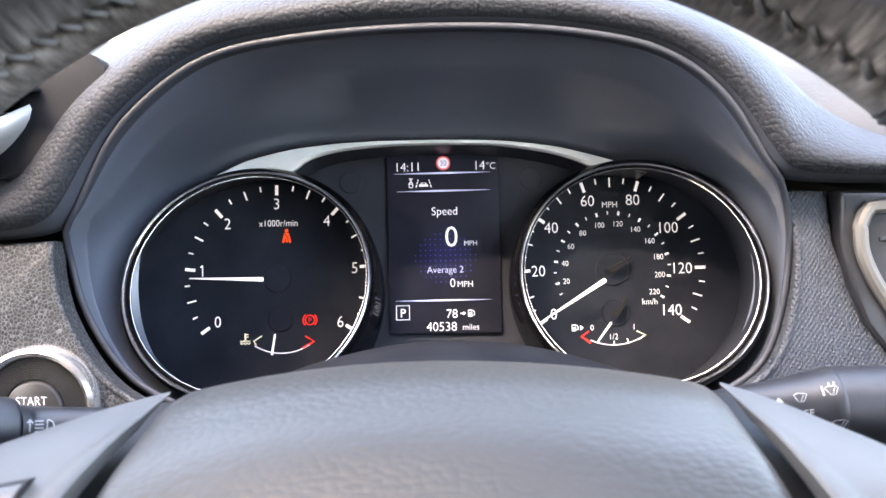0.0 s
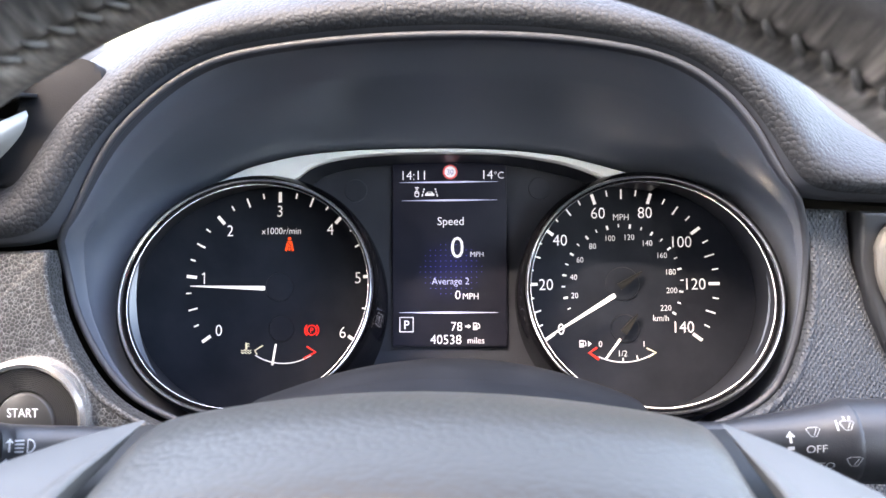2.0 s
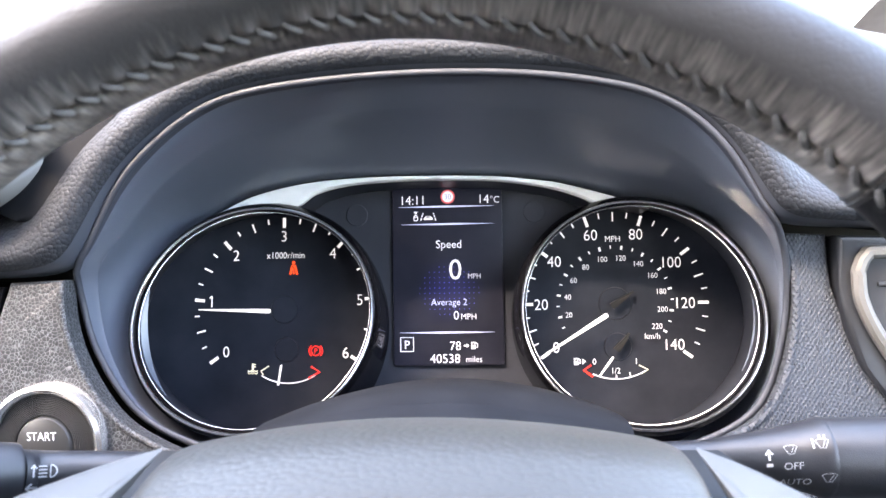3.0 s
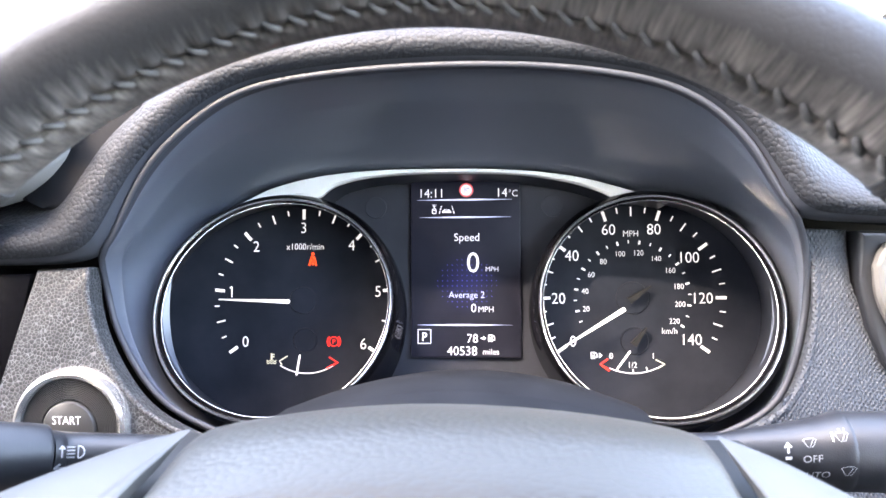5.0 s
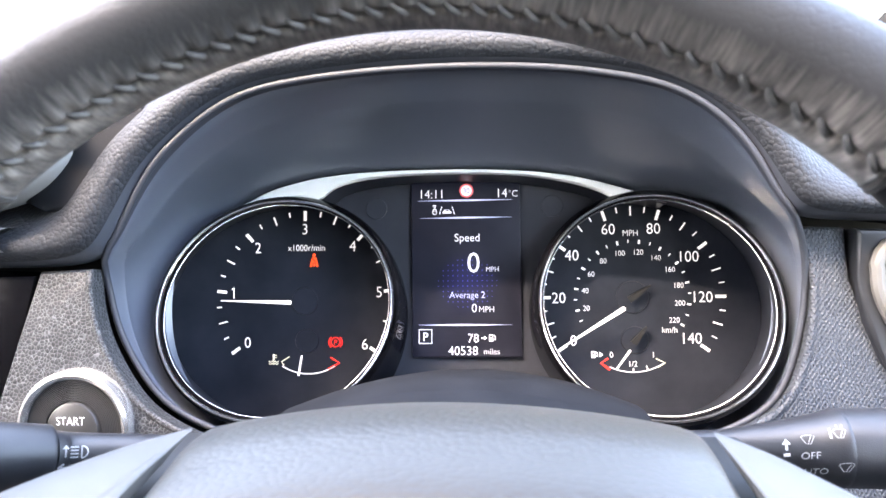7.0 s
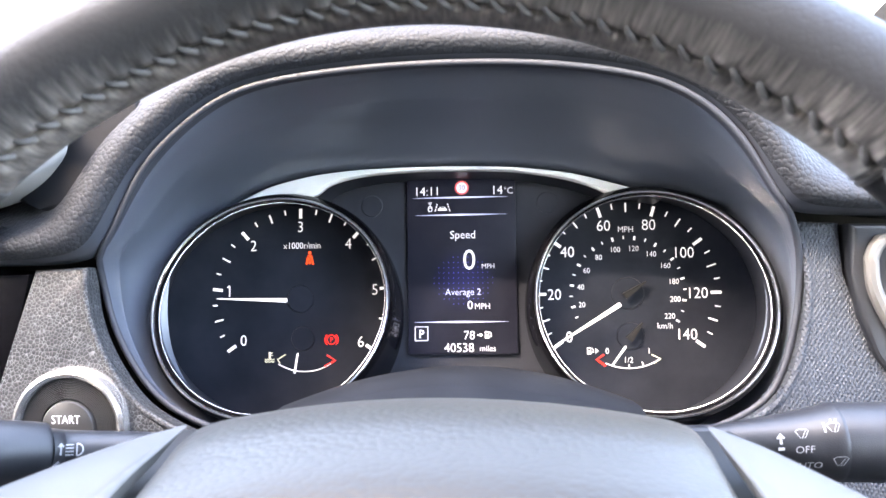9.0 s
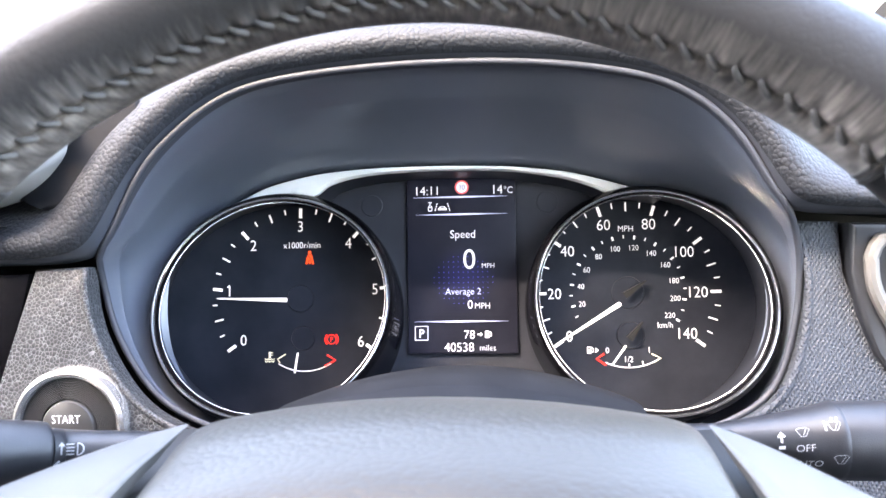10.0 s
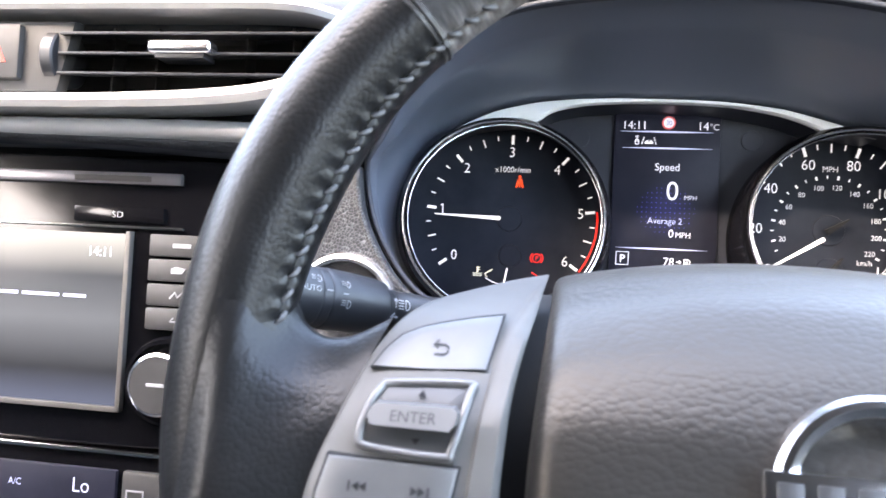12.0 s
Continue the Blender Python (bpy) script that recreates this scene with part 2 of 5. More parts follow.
def worn_hazed_round(m, radius, light):
    """Pale wear in short streaks across the rim, laid round its axis, on the leather of m; its tones are raised for
    haze.
    """
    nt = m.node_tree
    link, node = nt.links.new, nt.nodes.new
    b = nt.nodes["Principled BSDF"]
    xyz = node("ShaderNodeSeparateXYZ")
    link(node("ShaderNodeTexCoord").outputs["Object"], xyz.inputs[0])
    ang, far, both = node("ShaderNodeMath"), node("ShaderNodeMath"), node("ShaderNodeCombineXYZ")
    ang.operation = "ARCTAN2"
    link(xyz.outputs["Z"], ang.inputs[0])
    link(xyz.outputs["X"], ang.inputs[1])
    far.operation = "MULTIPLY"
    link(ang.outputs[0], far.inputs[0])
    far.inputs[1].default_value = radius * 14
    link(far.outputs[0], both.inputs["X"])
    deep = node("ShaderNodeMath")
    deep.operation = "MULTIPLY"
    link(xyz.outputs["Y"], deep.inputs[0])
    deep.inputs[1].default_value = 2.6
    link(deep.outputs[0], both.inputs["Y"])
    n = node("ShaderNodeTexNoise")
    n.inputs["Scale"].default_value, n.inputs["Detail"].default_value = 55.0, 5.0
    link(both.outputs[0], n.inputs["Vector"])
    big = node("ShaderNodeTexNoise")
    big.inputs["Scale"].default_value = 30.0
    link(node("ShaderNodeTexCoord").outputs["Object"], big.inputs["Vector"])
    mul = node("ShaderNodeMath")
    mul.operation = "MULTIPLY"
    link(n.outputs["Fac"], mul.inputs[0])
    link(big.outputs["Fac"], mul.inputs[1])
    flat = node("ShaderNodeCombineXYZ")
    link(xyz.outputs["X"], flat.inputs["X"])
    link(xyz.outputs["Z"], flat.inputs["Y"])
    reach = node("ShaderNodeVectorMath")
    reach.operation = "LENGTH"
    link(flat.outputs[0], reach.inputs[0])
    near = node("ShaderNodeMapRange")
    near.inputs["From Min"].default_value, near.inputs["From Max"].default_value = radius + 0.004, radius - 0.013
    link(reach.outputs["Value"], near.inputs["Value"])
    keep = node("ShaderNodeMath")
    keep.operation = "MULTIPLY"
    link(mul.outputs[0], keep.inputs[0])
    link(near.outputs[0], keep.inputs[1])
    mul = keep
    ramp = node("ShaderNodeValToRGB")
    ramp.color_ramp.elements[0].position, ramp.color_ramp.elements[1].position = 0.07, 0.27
    # ground and streak tones are lifted for the haze over the rim's top
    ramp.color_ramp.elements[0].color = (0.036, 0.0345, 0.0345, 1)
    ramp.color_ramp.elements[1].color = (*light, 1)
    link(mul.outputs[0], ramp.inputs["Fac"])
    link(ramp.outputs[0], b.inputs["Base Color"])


worn_hazed_round(M_RIM, 0.160, (0.24, 0.215, 0.197))


# ---- building helpers ----
ORIGIN = {}


def thing(name, at, label, category, group="", kind=""):
    """An Empty at a place of the cluster's axes that parents a thing's parts."""
    ob = new(name)
    ob.empty_display_size = 0.01
    ob.matrix_world = BASE @ Matrix.Translation(at)
    ORIGIN[ob] = Vector(at)
    return tagged(ob, label, category, group, kind)


def mesh_of(name, bm, mat, sharp=35):
    bmesh.ops.recalc_face_normals(bm, faces=bm.faces)
    me = bpy.data.meshes.new(name)
    bm.to_mesh(me)
    bm.free()
    me.materials.append(mat)
    me.shade_smooth()
    if sharp:
        me.set_sharp_from_angle(angle=radians(sharp))
    return me


def part(name, bm, mat, parent, label="", sharp=35):
    """A bmesh, in the cluster's axes, as one mesh under a thing or a part."""
    at = ORIGIN[parent]
    bmesh.ops.translate(bm, vec=-at, verts=bm.verts)
    ob = new(name, mesh_of(name, bm, mat, sharp))
    ob.parent = parent
    ORIGIN[ob] = at
    return tagged(ob, label)


def share(name, me, parent, m):
    """A further object on a shared mesh, posed by m in the cluster's axes."""
    ob = new(name, me)
    ob.parent = parent
    ob.matrix_local = Matrix.Translation(-ORIGIN[parent]) @ m
    ORIGIN[ob] = ORIGIN[parent]
    return ob


def solo(name, bm, mat, at, label, category, group="", kind="", sharp=35):
    """A thing of one mesh."""
    bmesh.ops.translate(bm, vec=-Vector(at), verts=bm.verts)
    ob = new(name, mesh_of(name, bm, mat, sharp))
    ob.matrix_world = BASE @ Matrix.Translation(at)
    ORIGIN[ob] = Vector(at)
    return tagged(ob, label, category, group, kind)


def loft(rows, closed=False, bm=None, caps=False):
    """A skin through rows of points, each row as long as the next."""
    bm = bm or bmesh.new()
    vs = [[bm.verts.new(p) for p in row] for row in rows]
    n = len(rows[0])
    for a, b in zip(vs, vs[1:]):
        for i in range(n if closed else n - 1):
            j = (i + 1) % n
            bm.faces.new((a[i], a[j], b[j], b[i]))
    if caps:
        bm.faces.new(vs[0])
        bm.faces.new(vs[-1])
    return bm


def ring_pts(c, rx, rz, y, n=72, start=0.0):
    return [(c[0] + rx * math.cos(start + 2 * math.pi * i / n), y, c[1] + rz * math.sin(start + 2 * math.pi * i / n)) for i in range(n)]


def revolve(profile, centre, n=48, turn=None, closed=False, sx=1.0, sz=1.0):
    """Profile of (radius, y) turned about the y axis through centre; turn tilts it."""
    rows = [[(r * sx * math.cos(2 * math.pi * i / n), y, r * sz * math.sin(2 * math.pi * i / n)) for i in range(n)] for r, y in profile]
    if closed:
        rows.append(rows[0])
    bm = loft(rows, closed=True)
    bmesh.ops.remove_doubles(bm, verts=bm.verts, dist=1e-6)
    m = Matrix.Translation(centre) @ (turn or Matrix.Identity(4))
    bmesh.ops.transform(bm, matrix=m, verts=bm.verts)
    return bm


def box(x0, x1, y0, y1, z0, z1, bevel=0.0, bm=None, segments=2):
    own = bmesh.new()
    bmesh.ops.create_cube(own, size=1.0)
    for v in own.verts:
        v.co = ((x0 + x1) / 2 + v.co.x * (x1 - x0), (y0 + y1) / 2 + v.co.y * (y1 - y0), (z0 + z1) / 2 + v.co.z * (z1 - z0))
    if bevel:
        bmesh.ops.bevel(own, geom=own.edges[:], offset=bevel, segments=segments, profile=0.6, affect="EDGES")
    return joined(bm, own)


def joined(bm, own):
    if bm is None:
        return own
    me = bpy.data.meshes.new("tmp")
    own.to_mesh(me)
    own.free()
    bm.from_mesh(me)
    bpy.data.meshes.remove(me)
    return bm


def plate(outline, front, depth, bevel=0.0, bm=None, segments=2):
    """A plate with an outline of (x, z); front: y of its face, or a function of (x, z); its back lies depth further ahead."""
    own = bmesh.new()
    f = front if callable(front) else (lambda x, z: front)
    top = [own.verts.new((x, f(x, z), z)) for x, z in outline]
    back = [own.verts.new((x, f(x, z) + depth, z)) for x, z in outline]
    face = own.faces.new(top)
    own.faces.new(back[::-1])
    n = len(outline)
    for i in range(n):
        own.faces.new((top[i], back[i], back[(i + 1) % n], top[(i + 1) % n]))
    if bevel:
        bmesh.ops.bevel(own, geom=list(face.edges), offset=bevel, segments=segments, profile=0.6, affect="EDGES")
    return joined(bm, own)


def tube(points, radius, n=14, closed=False, bm=None, flat=1.0, caps=True):
    """A tube along points; radius: a number or one for each point."""
    pts = [Vector(p) for p in points]
    rad = radius if isinstance(radius, (list, tuple)) else [radius] * len(pts)
    rows, last = [], None
    for i, p in enumerate(pts):
        a = pts[(i - 1) % len(pts)] if closed or i else p
        b = pts[(i + 1) % len(pts)] if closed or i < len(pts) - 1 else p
        d = (b - a).normalized()
        side = last - d * last.dot(d) if last else d.cross(Vector((0.1, 0.3, 1)))
        side.normalize()
        up = d.cross(side)
        last = side
        rows.append([p + rad[i] * (math.cos(2 * math.pi * k / n) * side + flat * math.sin(2 * math.pi * k / n) * up) for k in range(n)])
    if closed:
        rows.append(rows[0])
    own = loft(rows, closed=True, caps=caps and not closed)
    if closed:
        bmesh.ops.remove_doubles(own, verts=own.verts, dist=1e-6)
    return joined(bm, own)


def curve(points, per=6):
    """A smooth line through points."""
    p = [Vector(q) for q in points]
    p = [2 * p[0] - p[1]] + p + [2 * p[-1] - p[-2]]
    out = []
    for a, b, c, d in zip(p, p[1:], p[2:], p[3:]):
        for k in range(per):
            t = k / per
            out.append(0.5 * (2 * b + (c - a) * t + (2 * a - 5 * b + 4 * c - d) * t * t + (3 * b - a - 3 * c + d) * t ** 3))
    out.append(p[-2])
    return out


def stroke(points, width, y, depth=0.0004, bm=None):
    """A flat line of that width through points of (x, z), its face at y."""
    pts = [Vector((x, z)) for x, z in points]
    left, right = [], []
    for i, p in enumerate(pts):
        d = (pts[min(i + 1, len(pts) - 1)] - pts[max(i - 1, 0)]).normalized()
        w = width[i] if isinstance(width, (list, tuple)) else width
        s = Vector((-d.y, d.x)) * w / 2
        left.append(p + s)
        right.append(p - s)
    own = loft([[(p.x, y, p.y) for p in left], [(p.x, y, p.y) for p in right],
                [(p.x, y + depth, p.y) for p in right], [(p.x, y + depth, p.y) for p in left], [(p.x, y, p.y) for p in left]])
    bmesh.ops.remove_doubles(own, verts=own.verts, dist=1e-7)
    return joined(bm, own)


def arc(c, r, a0, a1, n=16):
    return [(c[0] + r * math.cos(radians(a0 + (a1 - a0) * k / n)), c[1] + r * math.sin(radians(a0 + (a1 - a0) * k / n))) for k in range(n + 1)]


def lettering(body, cap, at, turn=None, align="CENTER", wide=0.92, bold=0.0):
    """Letters of that cap height, facing the driver, centred on their middle height at a place."""
    cu = bpy.data.curves.new("letters", "FONT")
    cu.body, cu.size, cu.align_x, cu.extrude, cu.offset = body, cap / 0.72, align, 0.0, bold - 0.012 * cap
    cu.resolution_u = 3
    ob = bpy.data.objects.new("letters", cu)
    scene.collection.objects.link(ob)
    bpy.context.view_layer.update()
    me = bpy.data.meshes.new_from_object(ob.evaluated_get(bpy.context.evaluated_depsgraph_get()))
    bpy.data.objects.remove(ob)
    bpy.data.curves.remove(cu)
    bm = bmesh.new()
    bm.from_mesh(me)
    bpy.data.meshes.remove(me)
    m = Matrix.Translation(at) @ (turn or Matrix.Identity(4)) @ Matrix.Rotation(radians(90), 4, "X") @ Matrix.Diagonal((wide, 1, 1, 1)) @ Matrix.Translation((0, -cap / 2, 0))
    bmesh.ops.transform(bm, matrix=m, verts=bm.verts)
    return bm


# ---- unseen cabin shell, added to close in and cut the light, and ground ----
def shell(name, x0, x1, y0, y1, z0, z1, mat, label=""):
    bm = box(x0, x1, y0, y1, z0, z1)
    ob = new(name, mesh_of(name, bm, mat, 30))
    return tagged(ob, label or "plain dark panel added unseen to close the cabin and cut light", "wall", kind="structure")


def slab(name, corners, thick, mat, label):
    """A slab on four corners, thick along z."""
    bm = loft([[corners[0], corners[1]], [corners[3], corners[2]]])
    bmesh.ops.solidify(bm, geom=bm.faces[:], thickness=thick)
    return tagged(new(name, mesh_of(name, bm, mat, 30)), label, "wall", kind="structure")


bm = bmesh.new()
bmesh.ops.create_grid(bm, x_segments=1, y_segments=1, size=600)
tagged(new("ground", mesh_of("ground", bm, M_GROUND, 0)), "grey asphalt ground under the car", "ground", kind="structure")
shell("floor", -1.12, 0.44, -2.3, 0.75, 0.32, 0.36, M_TRIMWALL, "dark carpeted car floor")
# raised over the left windows to hide bright sky from the rim
shell("wall_left", -1.16, -1.12, -2.3, 0.75, 0.36, 1.32, M_TRIMWALL)
shell("wall_right", 0.44, 0.48, -2.3, 0.75, 0.36, 1.06, M_TRIMWALL)
shell("wall_front", -1.12, 0.44, 0.72, 0.76, 0.36, 1.08, M_TRIMWALL)
# full height, so no fill light enters from the rear
shell("wall_back", -1.12, 0.44, -2.34, -2.30, 0.36, 1.56, M_TRIMWALL)
shell("ceiling", -1.16, 0.48, -2.34, -0.385, 1.56, 1.60, M_LINER, "dark headliner added unseen to block sun and sky")
for sx, tag in ((-1.16, "left"), (0.44, "right")):
    # added panels that blank off the rear side windows against fill light
    shell("rear_blank_" + tag, sx, sx + 0.04, -2.34, -1.2, 1.06, 1.56, M_LINER)
    shell("pillar_mid_" + tag, sx, sx + 0.04, -0.80, -0.62, 1.06, 1.56, M_LINER)
    slab("pillar_front_" + tag, [(sx, 0.76, 1.06), (sx + 0.06, 0.76, 1.06), (sx + 0.06, -0.385, 1.58), (sx, -0.385, 1.58)], 0.06, M_LINER, "dark sloping windscreen pillar")


# ---- dashboard ----
def dash_row(back, rise, drop=0.0):
    """Across the dash: its front edge lies further ahead behind the hood."""
    pts = []
    for x, y, z in ((-1.05, -0.118, 0.113), (-0.60, -0.118, 0.113), (-0.38, -0.118, 0.113), (-0.25, -0.118, 0.112), (-0.20, -0.110, 0.110), (-0.18, -0.085, 0.105), (-0.165, -0.045, 0.098), (-0.15, 0.02, 0.095),
                    (-0.12, 0.05, 0.10), (0.0, 0.05, 0.105), (0.11, 0.05, 0.095), (0.14, 0.02, 0.085), (0.158, -0.045, 0.075), (0.175, -0.075, 0.066), (0.20, -0.085, 0.060), (0.24, -0.088, 0.056), (0.30, -0.09, 0.054), (0.42, -0.09, 0.054)):
        k = min(1.0, max(0.0, back / 0.3))
        pts.append((x, (y + back) * (1 - k) + (back - 0.11) * k, z + rise * (1.6 if x > 0.15 else 1.0) + (y + 0.118) * 0.3 * (1 - k)))
    return pts


bm = loft([[(x, y + 0.03, z - 0.02) for x, y, z in dash_row(0.0, 0.0)], dash_row(0.002, -0.004), dash_row(0.012, 0.006), dash_row(0.04, 0.020), dash_row(0.09, 0.040),
           dash_row(0.18, 0.070), dash_row(0.32, 0.112), dash_row(0.55, 0.18), dash_row(0.74, 0.22)])
solo("dashboard_top", bm, M_DASH, (0, 0.1, 0.1), "soft grained dark dashboard top below the windscreen", "dashboard", kind="structure", sharp=50)
bm = box(-1.05, 0.42, 0.03, 0.06, -0.45, 0.10)
solo("dashboard_core", bm, M_GAP, (0, 0.05, -0.2), "dark inner wall of the dashboard", "dashboard", kind="structure")

# ---- instrument hood ----
LIP = [(-0.60, 0.036), (-0.38, 0.036), (-0.30, 0.032), (-0.24, 0.028), (-0.19, 0.0285), (-0.174, 0.031), (-0.167, 0.042), (-0.160, 0.056), (-0.151, 0.073), (-0.140, 0.085),
       (-0.126, 0.098), (-0.112, 0.107), (-0.098, 0.113), (-0.078, 0.1165), (-0.05, 0.1195), (-0.02, 0.121), (0.011, 0.121), (0.04, 0.1195), (0.06, 0.117),
       (0.08, 0.1135), (0.098, 0.109), (0.112, 0.101), (0.127, 0.089), (0.138, 0.071), (0.145, 0.058), (0.151, 0.049), (0.158, 0.0465), (0.19, 0.045), (0.30, 0.043)]
CREST = [(-0.60, 0.050), (-0.38, 0.052), (-0.31, 0.060), (-0.272, 0.069), (-0.248, 0.081), (-0.234, 0.092), (-0.224, 0.102), (-0.214, 0.111), (-0.203, 0.120), (-0.191, 0.1285),
         (-0.169, 0.140), (-0.150, 0.1515), (-0.128, 0.160), (-0.100, 0.167), (-0.060, 0.1735), (-0.02, 0.177), (0.014, 0.177), (0.05, 0.173), (0.078, 0.167),
         (0.104, 0.158), (0.125, 0.149), (0.142, 0.140), (0.156, 0.132), (0.167, 0.121), (0.176, 0.112), (0.185, 0.102), (0.196, 0.091), (0.22, 0.073), (0.30, 0.056)]
lip = curve([(x, -0.105 - 0.02 * max(0, -x - 0.2), z) for x, z in LIP], 4)
crest = curve([(x, -0.104 - 0.02 * max(0, -x - 0.2), z) for x, z in CREST], 4)


def eased(points, rounds):
    """The same line with its small kinks smoothed out."""
    p = list(points)
    for _ in range(rounds):
        p = [p[0]] + [a * 0.25 + b * 0.5 + c * 0.25 for a, b, c in zip(p, p[1:], p[2:])] + [p[-1]]
    return p


lip, crest = eased(lip, 14), eased(crest, 14)


def hood_row(k, ahead, lift=0.0):
    return [a.lerp(b, k) + Vector((0, ahead, lift * (b - a).z / max(0.004, (b - a).length))) for a, b in zip(lip, crest)]


hood = thing("instrument_hood", (0, -0.1, 0.12), "black leather-grain hood arching over the instruments", "dashboard hood")
part("leather_pad", loft([hood_row(0.04, -0.0040), hood_row(0.06, -0.0075), hood_row(0.10, -0.0100), hood_row(0.14, -0.0114), hood_row(0.18, -0.0118), hood_row(0.23, -0.0110), hood_row(0.29, -0.0088), hood_row(0.37, -0.0045),
                          hood_row(0.47, 0.0015), hood_row(0.60, 0.010), hood_row(0.74, 0.021), hood_row(0.87, 0.033), hood_row(0.97, 0.045), hood_row(1.0, 0.056), hood_row(0.98, 0.068), hood_row(0.9, 0.10), hood_row(0.7, 0.16)]),
     M_BROW, hood, "black padded leather-grain skin", sharp=60)
part("lip_fillet", loft([hood_row(0.03, 0.012), hood_row(0.0, 0.004), hood_row(0.02, -0.0035), hood_row(0.05, -0.0070)]), M_LIP, hood, "smooth dark inner lip", sharp=60)


band = [[(x, -0.112 + d, 0.0425 + dz - 0.03 * max(0, x + 0.26)) for x in (-0.60, -0.50, -0.42, -0.34, -0.28, -0.24, -0.215)] for d, dz in ((0.02, 0.0065), (-0.003, 0.0062), (-0.008, 0.0045), (-0.010, 0.0), (-0.008, -0.0045), (-0.003, -0.0065), (0.02, -0.008))]
part("trim_band", loft(band), M_PALE, hood, "padded leather band below the vent, coloured pale for glare", sharp=60)


def polar(points, n=120, centre=(-0.004, 0.02)):
    """A closed outline of (x, z, y) as n points at even angles about a centre."""
    q = sorted(points, key=lambda w: math.atan2(w[1] - centre[1], w[0] - centre[0]))
    q = curve(q[-2:] + q + q[:2], 5)[10:-10]
    q = eased(q[-12:] + q + q[:12], 8)[12:-12]
    p = sorted((math.atan2(w[1] - centre[1], w[0] - centre[0]), math.hypot(w[0] - centre[0], w[1] - centre[1]), w[2]) for w in q)
    ang = np.array([q[0] for q in p])
    ang = np.concatenate([ang - 2 * math.pi, ang, ang + 2 * math.pi])
    rad, dep = np.array([q[1] for q in p] * 3), np.array([q[2] for q in p] * 3)
    out = []
    for i in range(n):
        a = -math.pi + 2 * math.pi * i / n
        r = float(np.interp(a, ang, rad))
        out.append((centre[0] + r * math.cos(a), float(np.interp(a, ang, dep)), centre[1] + r * math.sin(a)))
    return out


MOUTH = [(p.x, p.z, -0.102) for p in lip if -0.1745 < p.x < 0.1515] + [
    (-0.178, 0.027, -0.093), (-0.1755, 0.010, -0.092), (-0.169, -0.007, -0.092), (-0.159, -0.024, -0.092), (-0.147, -0.038, -0.092), (-0.13, -0.048, -0.092), (-0.09, -0.062, -0.09),
    (0.0, -0.068, -0.09), (0.09, -0.062, -0.088), (0.139, -0.045, -0.087), (0.152, -0.029, -0.087), (0.159, -0.008, -0.087), (0.163, 0.019, -0.088), (0.158, 0.040, -0.094)]
THROAT = [(x, z, -0.024 - 0.034 * min(1.0, max(0.0, (0.062 - z) / 0.03))) for x, z in [(-0.1615, 0.005), (-0.1610, 0.03), (-0.1550, 0.047), (-0.146, 0.0605), (-0.131, 0.0725), (-0.112, 0.0795), (-0.088, 0.0848), (-0.058, 0.0874), (-0.03, 0.088),
          (0.002, 0.0878), (0.03, 0.0868), (0.057, 0.0838), (0.082, 0.0778), (0.101, 0.0725), (0.125, 0.066), (0.144, 0.0545), (0.153, 0.038), (0.1585, 0.005), (0.150, -0.024), (0.134, -0.047),
          (0.10, -0.066), (0.0, -0.072), (-0.1, -0.066), (-0.138, -0.047), (-0.155, -0.024)]]
mouth, throat = polar(MOUTH, 180), polar(THROAT, 180)


def bowl_row(k, out=0.0):
    row = []
    for a, b in zip(mouth, throat):
        p = Vector(a).lerp(Vector(b), k)
        d = Vector((p.x + 0.004, 0, p.z - 0.02)).normalized()
        row.append(p + d * out)
    return row


def step_row(k, out):
    """As bowl_row, with a small step along the lower sides alone."""
    row = []
    for p, q in zip(bowl_row(k, 0.0015), bowl_row(k, out)):
        f = min(1.0, max(0.0, (0.045 - p.z) / 0.02))
        row.append(p.lerp(q, f))
    return row


surround = thing("instrument_surround", (0, -0.05, -0.07), "smooth satin black funnel round the instrument cluster", "dashboard trim")
def front_row(out, ahead):
    """The mouth's edge, drawn towards the driver along its top."""
    return [p + Vector((0, ahead - 0.0075 * min(1.0, max(0.0, (p.z - 0.015) / 0.065)), 0)) for p in bowl_row(0.0, out)]


bm = loft([front_row(-0.0012, 0.0), bowl_row(0.0, 0.0015), bowl_row(0.04, 0.0003), bowl_row(0.10, 0.0006), bowl_row(0.22, 0.0015), step_row(0.27, 0.0012), step_row(0.285, 0.0034), step_row(0.32, 0.0044), bowl_row(0.5, 0.0045),
           bowl_row(0.75, 0.004), bowl_row(0.93, 0.001), bowl_row(1.0, 0.0), [(x, y + 0.032 * min(1.0, max(0.0, (z - 0.055) / 0.01)), z) for x, y, z in throat]], closed=True)
part("funnel", bm, M_SATIN, surround, sharp=50)
part("rim_bead", tube(front_row(-0.0006, -0.0002), 0.0016, 14, closed=True), M_BEAD, surround, "rounded satin edge of the funnel", sharp=0)

# ---- instrument cluster ----
cluster = thing("instrument_cluster", (0, 0.0, -0.06), "black instrument cluster with two chrome-ringed dials and lit display", "instrument cluster")
part("back_plate", plate([(-0.185, -0.07), (0.178, -0.07), (0.178, 0.05), (0.10, 0.0725), (0.0, 0.087), (-0.11, 0.078), (-0.185, 0.05)], 0.0062, 0.006), M_MASK, cluster, "matt black backing plate")
